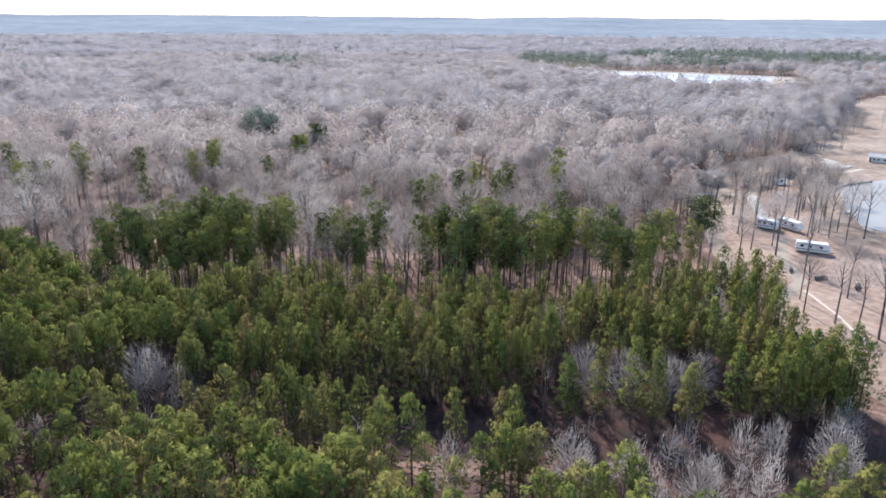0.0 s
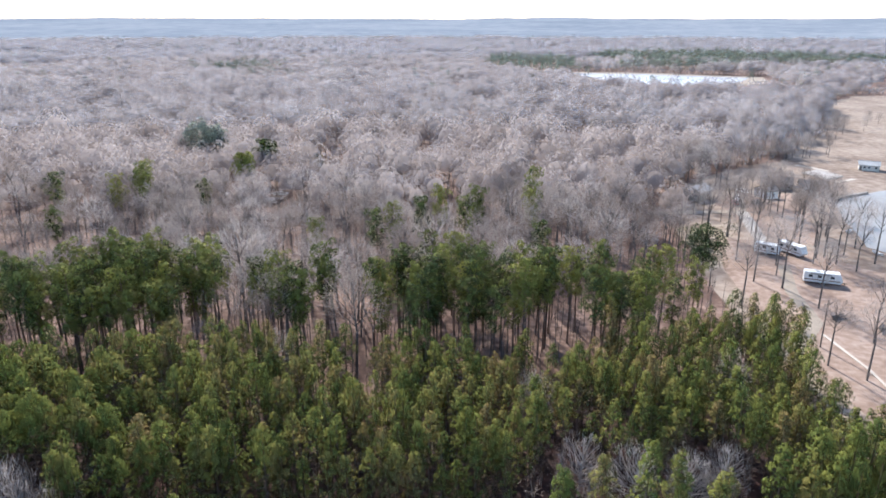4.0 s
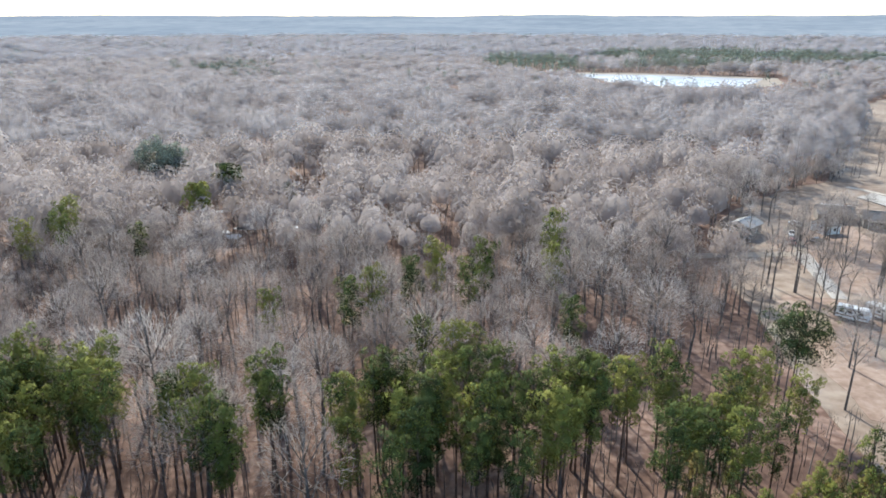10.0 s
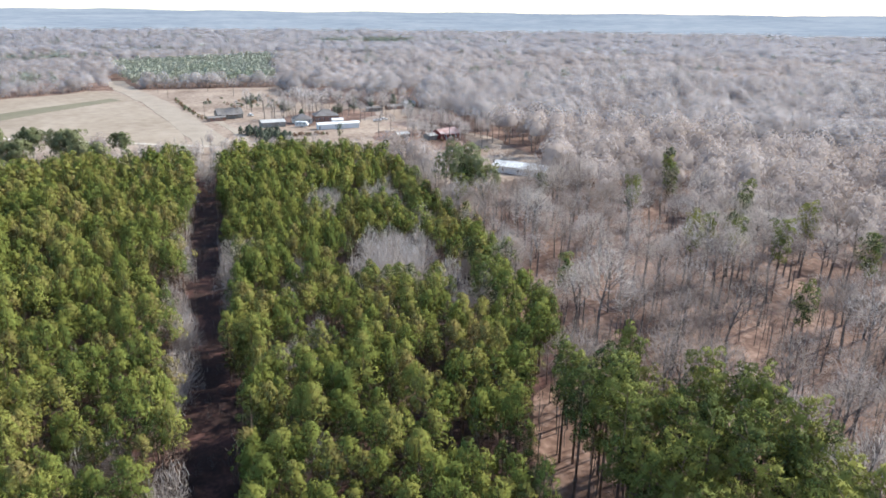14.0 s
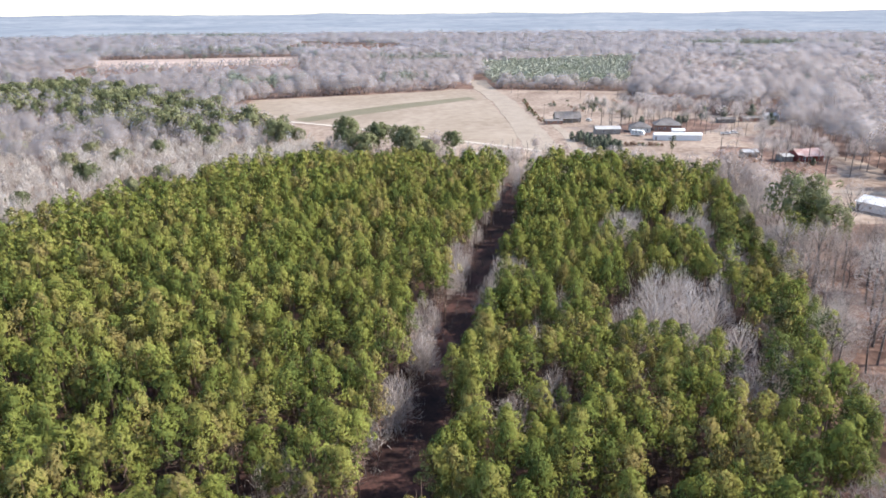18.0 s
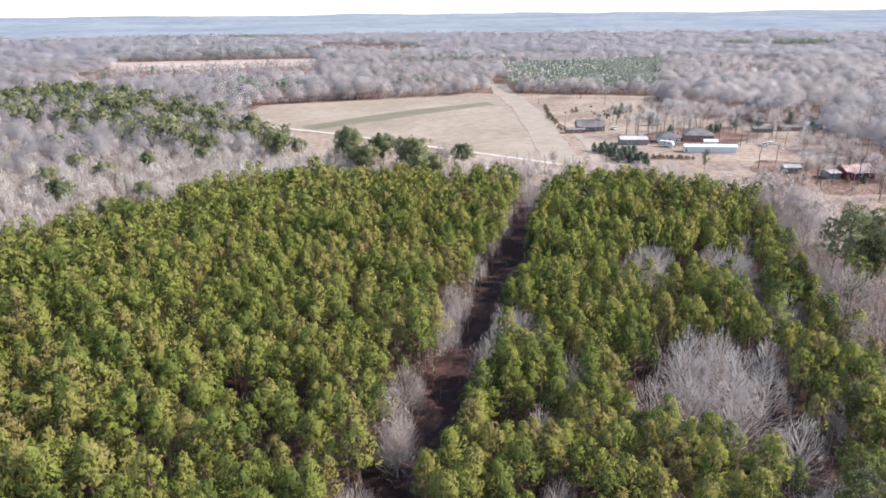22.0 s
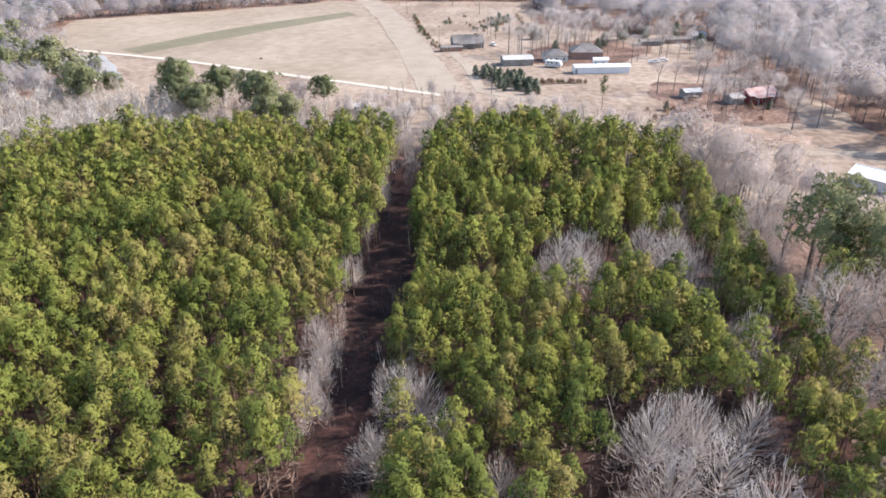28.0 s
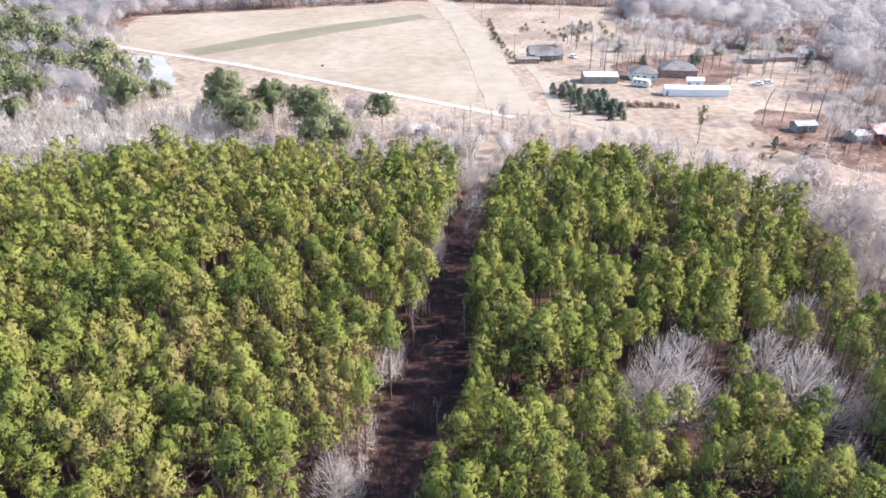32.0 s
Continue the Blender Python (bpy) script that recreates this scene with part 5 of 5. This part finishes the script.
def vehicle(name, x, y, turn, paint, label, pickup=False):
    ob = thing(name, pose(x, y, 0.12, 0, 0, turn), label, "car")
    l = 5.4 if pickup else 4.6
    slab_part("body", -l / 2, -0.9, 0.4, l / 2, 0.9, 1.0, paint, ob, "", 0.12)
    c0, c1 = (-0.3, 1.3) if pickup else (-1.7, 1.0)
    cab = part("cabin", solid([(c0, -0.82, 1.0), (c1 + 0.5, -0.82, 1.0), (c1 + 0.5, 0.82, 1.0), (c0, 0.82, 1.0), (c0 + 0.3, -0.68, 1.6), (c1 - 0.3, -0.68, 1.6), (c1 - 0.3, 0.68, 1.6), (c0 + 0.3, 0.68, 1.6)], [(3, 2, 1, 0), (0, 1, 5, 4), (1, 2, 6, 5), (2, 3, 7, 6), (3, 0, 4, 7), (4, 5, 6, 7)]), GLASS, ob)
    slab_part("roof_panel", c0 + 0.25, -0.7, 1.58, c1 - 0.25, 0.7, 1.66, paint, cab, "", 0.03)
    if pickup:
        for s in (-1, 1):
            slab_part("bed_side", -l / 2, s * 0.85 - 0.05, 0.98, -0.35, s * 0.85 + 0.05, 1.3, paint, ob)
    for s in (-1, 1):
        for u in (-0.31, 0.31):
            wheel_part(u * l, s * 0.8, 0.36, ob)
        slab_part("headlight", l / 2 - 0.04, s * 0.62 - 0.16, 0.7, l / 2 + 0.02, s * 0.62 + 0.16, 0.86, CREAM, ob)
    return ob


RED_PAINT = surface("dull_red_paint", [(0.30, 0.05, 0.04), (0.36, 0.08, 0.06)], 2, 0.35, 0, 0.2, 0, 0, 0, 0.5)
DARK_PAINT = surface("dark_car_paint", [(0.03, 0.035, 0.04), (0.05, 0.055, 0.06)], 2, 0.3, 0, 0.2, 0, 0, 0, 0.5)

# the farmyard
building("long_mobile_home", -413.5, 174, 97, 25, 4.6, 3.0, 0.8, WHITE, WHITE, "long white metal mobile home on dry grass", "mobile home", windows=0)
building("garden_shed", -428, 176, 95, 6.5, 3.2, 3.2, 0.7, WHITE, WHITE, "small white metal shed behind the mobile home", "shed", windows=1)
camper("camper", -424, 154, 70, 7.5, "cream-white camper trailer parked by the farmhouse")
building("open_shed", -430, 137, 100, 14, 8, 3.0, 1.2, GREY_WALL, LIGHT_ROOF, "grey board shed with a galvanised roof", "shed", windows=2)
building("farmhouse", -440, 156, 95, 11, 9, 2.9, 2.6, CREAM, GREY_ROOF, "cream farmhouse with a dark hipped shingle roof", hip=True)
building("farmhouse", -449, 172, 92, 15, 11, 3.2, 3.6, BRICK, GREY_ROOF, "brick farmhouse with a tall dark hipped roof", hip=True, windows=4, chimney=True)
building("farmhouse", -474, 113, 104, 16, 9, 3.0, 3.2, GREY_WALL, GREY_ROOF, "grey farmhouse with a steep dark gable and a porch", windows=4, porch=2.6, chimney=True)
building("lean_to", -462, 105, 104, 11, 4, 2.2, 0.6, BRICK, GREY_ROOF, "low brown outbuilding beside the grey farmhouse", "shed", windows=2)
building("outbuilding", -484, 211, 100, 11, 5, 2.4, 0.9, GREY_WALL, GREY_ROOF, "low dark-roofed outbuilding at the yard's end", "shed", windows=2)
building("outbuilding", -492, 228, 100, 13, 5, 2.4, 0.9, BRICK, GREY_ROOF, "long brown outbuilding under the yard trees", "shed", windows=3)
building("outbuilding", -505, 242, 110, 9, 6, 2.6, 1.3, CREAM, LIGHT_ROOF, "pale outbuilding with a bright metal roof", "shed", windows=2)
building("red_barn", -366, 226, 112, 13, 8, 3.2, 2.0, RED_BOARDS, RUST_ROOF, "red-walled barn house with a rusty pale roof", "barn", windows=3, porch=3.0)
building("carport", -362, 216, 112, 5, 6, 2.6, 0.8, GREY_WALL, LIGHT_ROOF, "small carport with a bright metal roof", "carport", windows=0)
building("yard_shed", -370, 202, 105, 7, 4.8, 2.6, 0.9, GREY_WALL, LIGHT_ROOF, "small grey shed with a pale metal roof", "shed", windows=1)
building("metal_barn", -270, 230, 44, 24, 9, 3.0, 1.5, WHITE, WHITE, "large white metal barn with a low gable roof", "barn", windows=3)
building("field_shed", -343, 76, 95, 11, 4.6, 2.4, 0.5, GREY_WALL, LIGHT_ROOF, "low pale-roofed shed among bare trees", "shed", windows=2)
building("white_house", -530, -200, 60, 14, 9, 3.2, 2.2, WHITE, LIGHT_ROOF, "white house hidden in the pine wood", windows=3)
vehicle("pickup_truck", -436, 203, 98, WHITE, "white pickup truck parked on dry grass", True)
vehicle("car", -439.5, 208, 100, WHITE, "white car parked on dry grass")
vehicle("car", -455, 160, 80, DARK_PAINT, "dark car parked beside the brick farmhouse")
vehicle("car", -478, 127, 30, WHITE, "white car parked beside the grey farmhouse")

# the camp by the pond
camper("camper", 104.5, 216, 318, 7.0, "small white camper trailer under bare trees")
camper("motorhome", 111.5, 215.5, 292, 8.6, "white motorhome parked under bare trees", True)
camper("camper", 107, 192, 336, 9.0, "long white camper trailer on bare dirt")
building("tin_barn", 110, 282, 40, 9, 7, 3.6, 1.6, GREY_WALL, LIGHT_ROOF, "grey barn with a bright metal roof", "barn", windows=1)
building("lake_house", 148, 297, 340, 11, 8, 2.8, 2.0, GREY_WALL, GREY_ROOF, "grey lakeside house with a shingle roof", windows=4, chimney=True)
building("lake_house", 158, 288, 335, 10, 7, 3.0, 2.0, GREY_WALL, GREY_ROOF, "dark lakeside house with a white-posted porch", windows=3, porch=2.2)
building("boat_shed", 153, 304, 335, 8.5, 4, 2.6, 0.6, GREY_WALL, WHITE, "long shed with a white metal roof", "shed", windows=1)
building("garage", 137, 283, 10, 6, 6, 3.0, 1.4, WHITE, GREY_ROOF, "small white garage near the pond", "garage", windows=1)
building("lake_house", 208, 331, 330, 8, 6, 2.6, 1.3, CREAM, LIGHT_ROOF, "cream house with a pale metal roof by the slab", windows=3)
vehicle("pickup_truck", 124, 279, 60, WHITE, "white pickup truck by the lakeside houses", True)
vehicle("car", 128, 272, 20, DARK_PAINT, "dark car by the lakeside houses")
vehicle("car", 120, 272, 75, RED_PAINT, "dull red car by the lakeside houses")
vehicle("car", 131, 290, 110, WHITE, "white car by the lakeside houses")
lay("concrete_slab", [(174, 325), (184, 331), (188, 317), (177, 310)], 0.5, CONCRETE, "new pale concrete building slab", "slab")
strip("gravel_strip", [(181, 343), (185, 336), (188.5, 328)], 2.6, 0.16, PALE_SAND, "pale gravel strip behind the slab", "path")
strip("gravel_apron", [(178, 306), (184, 309), (190, 312.5)], 2.2, 0.16, PALE_SAND, "pale gravel apron before the slab", "path")
lay("pond_wall", [(155, 272), (155.6, 270.8), (165, 279), (179, 285.6), (179, 287.0), (164.6, 280.4)], 0.9, GREY_WALL, "low timber retaining wall along the pond", "wall")
strip("trench_line", [(90, 162), (90, 146), (88, 130)], 0.7, 0.17, PALE_SAND, "pale narrow line worn across the dirt", "path")


def rowing_boat(x, y, turn):
    ob = thing("rowing_boat", pose(x, y, 0.15, 0, 0, turn), "small white boat drawn up at the pond", "boat")
    pts = [(-1.8, -0.6, 0.5), (1.2, -0.65, 0.5), (2.3, 0, 0.6), (1.2, 0.65, 0.5), (-1.8, 0.6, 0.5), (-1.6, -0.35, 0), (1.0, -0.35, 0), (1.8, 0, 0.1), (1.0, 0.35, 0), (-1.6, 0.35, 0)]
    part("hull", solid(pts, [(0, 1, 6, 5), (1, 2, 7, 6), (2, 3, 8, 7), (3, 4, 9, 8), (4, 0, 5, 9), (5, 6, 7, 8, 9)]), WHITE, ob)
    for u in (-1.0, 0.4):
        slab_part("seat", u - 0.15, -0.55, 0.36, u + 0.15, 0.55, 0.42, POLE_WOOD, ob)


rowing_boat(141, 236, 40)
rowing_boat(136, 214, 100)


def utility_pole(x, y, turn, h=10.5):
    ob = thing("utility_pole", pose(x, y, 0, 0, 0, turn), "weathered wooden utility pole with a crossarm", "utility pole")
    v, t = [], []
    tube(v, t, (0, 0, -0.5), (0, 0, h), 0.16, 0.11, 8)
    part("pole", sheet("pole", v, t, POLE_WOOD), None, ob)
    slab_part("crossarm", -1.1, -0.16, h - 0.9, 1.1, -0.04, h - 0.76, POLE_WOOD, ob)
    for u in (-1.0, -0.4, 0.4, 1.0):
        slab_part("insulator", u - 0.05, -0.15, h - 0.76, u + 0.05, -0.05, h - 0.56, GLASS, ob)


for x, y, turn in [(86, 156, 20), (93, 236, 30), (152, 344, 30), (-596, 70, 80), (-478, 98, 80), (-371, 124, 80), (-560, -140, 60)]:
    utility_pole(x, y, turn)


def log_pile(x, y, turn, n=7, s=1.0):
    ob = thing("log_pile", pose(x, y, 0.05, 0, 0, turn) @ Matrix.Scale(s, 4), "rough pile of dark cut logs on dry grass", "log pile")
    g = np.random.default_rng(int(x) % 97 + 5)
    for k in range(n):
        v, t = [], []
        z = 0.25 + 0.4 * (k % 3)
        yy = (k // 3 - 1) * 0.6 + 0.25 * (k % 3)
        tube(v, t, (-g.uniform(1.8, 2.8), yy, z), (g.uniform(1.8, 2.8), yy + g.normal() * 0.2, z + 0.08), 0.26, 0.2, 7)
        part("log", sheet("log", v, t, BARK), None, ob)


for x, y, turn, n, s in [(-452, -108, 20, 5, 0.7), (-492, -38, 10, 3, 0.5), (-436, 13, 40, 3, 0.5), (-441, 20, 10, 2, 0.5), (-345, 196, 10, 3, 0.6), (93, 176, 60, 3, 0.8), (98, 170, 20, 4, 0.8), (104, 164, 50, 3, 0.9), (112, 150, 80, 4, 0.8)]:
    log_pile(x, y, turn, n, s)

# ---- shrubs and yard trees ----
def shrub_kind(seed, height, reach, count, each, length, width):
    g = np.random.default_rng(seed)
    w, f = g.random(count) * 6.28, g.random(count)
    c = np.stack([reach * 0.6 * np.cos(w) * (1.1 - f), reach * 0.6 * np.sin(w) * (1.1 - f), height * (0.2 + 0.65 * f)], 1)
    return lumps(c, np.full(count, reach * 0.4), np.stack([np.cos(w), np.sin(w), 0 * w], 1), each, length, width, g)


RUSSET = surface("russet_leaves", [(0.16, 0.085, 0.05), (0.26, 0.16, 0.10)], 3, 0.9, 0, 0.4, 0, 0.2, 0.2)
OLIVE = surface("olive_leaves", [(0.09, 0.10, 0.05), (0.17, 0.17, 0.085)], 3, 0.9, 0, 0.4, 0, 0.2, 0.2)
shrub_mesh = {m: [sheet("leaves", *shrub_kind(200 + k, 1.9, 1.3, 9, 10, 0.5, 0.3), m) for k in range(3)] for m in (RUSSET, OLIVE, CEDAR)}
stem_v, stem_t = [], []
tube(stem_v, stem_t, (0, 0, -0.2), (0, 0, 1.2), 0.06, 0.03, 4)
stem_mesh = sheet("stem", stem_v, stem_t, BARK)


def shrub(x, y, s, material, label, group):
    ob = thing("shrub", Matrix.Translation((x, y, 0.03)) @ Matrix.Rotation(x * 3.1, 4, "Z") @ Matrix.Scale(s, 4), label, "shrub", group)
    part("stem", stem_mesh, None, ob)
    part("leaves", shrub_mesh[material][int(abs(x * 7)) % 3], None, ob)


def along(line, n, off, g):
    pts = [np.array(a, float) for a in line]
    total = [0.0]
    for a, b in zip(pts, pts[1:]):
        total.append(total[-1] + np.linalg.norm(b - a))
    for k in range(n):
        d = (k + 0.5) / n * total[-1]
        i = max(j for j in range(len(pts) - 1) if total[j] <= d)
        yield pts[i] + (pts[i + 1] - pts[i]) * (d - total[i]) / (total[i + 1] - total[i]) + g.normal(size=2) * off


g = np.random.default_rng(31)
for x, y in along([(-584, 76), (-520, 86), (-468, 98)], 34, 1.2, g):
    shrub(x, y, g.uniform(0.7, 1.3), OLIVE if g.random() < 0.6 else RUSSET, "small olive-brown shrub in a planted row", "shrub row by the road")
for k in range(46):
    shrub(g.uniform(-585, -520), g.uniform(98, 150), g.uniform(0.6, 1.6), (OLIVE, RUSSET, CEDAR)[k % 3], "small shrub dotted over dry pasture", "pasture shrubs")
for x, y in along([(-391, 144), (-392, 165)], 12, 0.5, g):
    shrub(x, y, g.uniform(0.9, 1.25), RUSSET if g.random() < 0.4 else OLIVE, "low rounded brownish hedge shrub", "low hedge")
for x, y in along([(-340, 170), (-350, 200), (-362, 230)], 16, 5, g):
    shrub(x, y, g.uniform(0.6, 1.2), RUSSET, "low russet shrub at the yard's edge", "yard-edge shrubs")
CEDAR_KINDS = [pine_parts(220 + k, 6.6, 2.5, 0.04, 18, 20, 0.7, 0.28) for k in range(3)]
cedar_mesh = [(sheet("trunk", *t, BARK), sheet("crown", *c, CEDAR)) for t, c in CEDAR_KINDS]
for x, y in along([(-407, 123), (-398, 128), (-374, 141)], 42, 3.0, g):
    plant("cedar", cedar_mesh[int(g.integers(3))], x, y, g.uniform(0.45, 0.85), g.random() * 6.28, "dull green conical cedar in a dense hedge", "cedar tree", "cedar hedge")
for x, y, s in [(-554, 132, 1.0), (-546, 128, 0.8), (-560, 138, 0.8), (-500, 150, 1.1), (-498, 153, 0.9), (-460, 158, 0.9), (-463, 180, 1.0), (-480, 186, 1.0), (-500, 200, 1.2), (-508, 214, 1.0), (-512, 232, 1.2), (-478, 236, 1.1), (-350, 188, 0.5), (-353, 226, 0.5)]:
    plant("cedar", cedar_mesh[int(g.integers(3))], x, y, s, g.random() * 6.28, "dark green cedar standing in the farmyard", "cedar tree", "yard cedars")

YARD_KINDS = [bare_parts(240 + k, 14.0, 4.0, 10, 260, 0.07, 2.0, 0.34, 0.09) for k in range(4)]
yard_mesh = [(sheet("trunk", *t, BARK), sheet("crown", *c, TWIG)) for t, c in YARD_KINDS]
CAMP_KINDS = [bare_parts(250 + k, 19.0, 5.0, 9, 640, 0.06, 1.7, 0.46, 0.1, facing=True) for k in range(4)]
farm_mesh = [(sheet("trunk", *t, BARK), sheet("crown", *c, TWIG_PALE)) for t, c in CAMP_KINDS]
camp_mesh = [(sheet("trunk", *t, BARK), sheet("crown", *c, TWIG)) for t, c in CAMP_KINDS]
# trees of the camp
for x, y in [(96, 239), (100, 233), (93, 211), (102, 219), (90, 194), (102, 206), (95, 189), (113, 207), (116, 211), (119, 212), (122, 290), (101, 284), (126, 303), (125, 256), (128, 253), (119, 206), (83, 148), (87, 142), (91, 140), (98, 157), (92, 134), (92, 229), (99, 223), (98, 198), (80, 179), (97, 176), (131, 262), (128, 266), (142, 282), (133, 276), (113, 256), (143, 262), (116, 292), (132, 306), (120, 305), (112, 298), (106, 300), (118, 316), (126, 322), (134, 330), (128, 340), (122, 222), (128, 226), (126, 214), (131, 232), (135, 242), (120, 230), (133, 220), (138, 248), (129, 242), (124, 236), (117, 222), (130, 206), (121, 200), (140, 256)]:
    plant("yard_tree", camp_mesh[int(g.integers(4))], x, y, g.uniform(0.75, 1.12), g.random() * 6.28, "tall leafless hardwood over a dirt yard", "bare tree", "trees of the camp")
for x, y in list(along([(138, 336), (160, 348), (176, 356), (210, 362)], 24, 3.0, g)) + list(along([(180, 400), (230, 420), (300, 470)], 16, 6.0, g)):
    plant("yard_tree", yard_mesh[int(g.integers(4))], x, y, g.uniform(0.7, 1.0), g.random() * 6.28, "slim leafless tree in a hedgerow", "bare tree", "hedgerow trees")
# trees of the farmyard
for x, y in [(-452, 134), (-446, 140), (-455, 146), (-462, 140), (-447, 150), (-456, 165), (-462, 172), (-455, 184), (-470, 160), (-475, 170), (-482, 178), (-466, 190), (-490, 164), (-495, 178), (-520, 170), (-510, 184), (-530, 160), (-540, 168), (-478, 196), (-500, 222), (-520, 150), (-450, 212), (-471, 214), (-515, 224), (-366, 212), (-372, 216), (-352, 214), (-347, 222), (-354, 204), (-368, 226), (-376, 208), (-380, 222), (-345, 208), (-340, 200), (-362, 232), (-386, 230), (-392, 226), (-335, 226), (-330, 234), (-322, 222), (-380, 198), (-374, 190), (-600, 120), (-640, 100), (-640, 60), (-620, 150)]:
    plant("yard_tree", farm_mesh[int(g.integers(4))], x, y, g.uniform(0.6, 1.0), g.random() * 6.28, "leafless hardwood shading the farmyard", "bare tree", "trees of the farmyard")
for k in range(34):
    x, y = g.uniform(-326, -297), g.uniform(78, 168)
    if inside(np.array([(x, y)]), NORTH_STAND)[0]:
        continue
    plant("belt_tree", farm_mesh[int(g.integers(4))], x, y, g.uniform(0.45, 0.72), g.random() * 6.28, "pale leafless tree in the belt beside the stand", "bare tree", "trees of the belt")
for k in range(150):
    x, y = g.uniform(-560, -330), g.uniform(118, 248)
    if not inside(np.array([(x, y)]), WEST_OPEN)[0] or (x > -432 and y < 200) or (abs(x + 413) < 16) or (x < -520 and y < 150):
        continue
    plant("yard_tree", farm_mesh[int(g.integers(4))], x, y, g.uniform(0.5, 0.85), g.random() * 6.28, "leafless hardwood shading the farmyard", "bare tree", "trees of the farmyard")
for k in range(70):
    x, y = g.uniform(95, 160), g.uniform(225, 375)
    if not inside(np.array([(x, y)]), EAST_OPEN)[0] or inside(np.array([(x, y)]), EAST_POND)[0] or (x > 134 and 260 < y < 318 and k % 3):
        continue
    plant("yard_tree", camp_mesh[int(g.integers(4))], x, y, g.uniform(0.5, 0.8), g.random() * 6.28, "slim leafless tree in the lakeside yards", "bare tree", "trees of the camp")
# pale saplings along the cut lane and in the planting
SAPLING_KINDS = [bare_parts(260 + k, 7.0, 1.7, 0, 150, 0.06, 1.5, 0.15, 0.04) for k in range(3)]
sapling_mesh = [(sheet("trunk", *t, TWIG_PALE), sheet("crown", *c, TWIG_PALE)) for t, c in SAPLING_KINDS]
SAPLING_SPOTS = [(x + g.normal() * 2.6, y + g.normal() * 1.1) for x, y, n in [(-66, 93, 3), (-82, 94, 4), (-106, 93, 8), (-114, 95.5, 8), (-133, 96, 6), (-150, 94, 3), (-172, 93, 8), (-180, 93.5, 6), (-190, 93, 7), (-212, 94, 4), (-236, 94, 5), (-255, 95, 4), (-276, 94, 5), (-152, 105, 3), (-163, 105.5, 5), (-182, 107, 3), (-297, 98, 7), (-299, 103, 6), (-296, 94, 5)] for k in range(n)]
SAPLING_SPOTS += [(x + g.normal() * 1.5, y + g.normal() * 1.5) for x, y in [(-85, 82), (-88, 84), (-95, 84), (-76, 78), (-64, 76), (3, 72), (8, 70), (16, 74), (30, 72), (34, 70), (36, 76), (-45, 106), (-41, 105), (5, 68), (31, 80), (47, 90), (57, 86), (22, 84), (40, 84), (52, 92), (63, 95), (36, 90), (27, 87), (44, 80)] for k in range(2)]
for x, y in SAPLING_SPOTS:
    plant("sapling", sapling_mesh[int(g.integers(3))], x, y, g.uniform(0.75, 1.5), g.random() * 6.28, "pale leafless sapling at the edge of the cut lane", "sapling", "saplings by the cut lane")
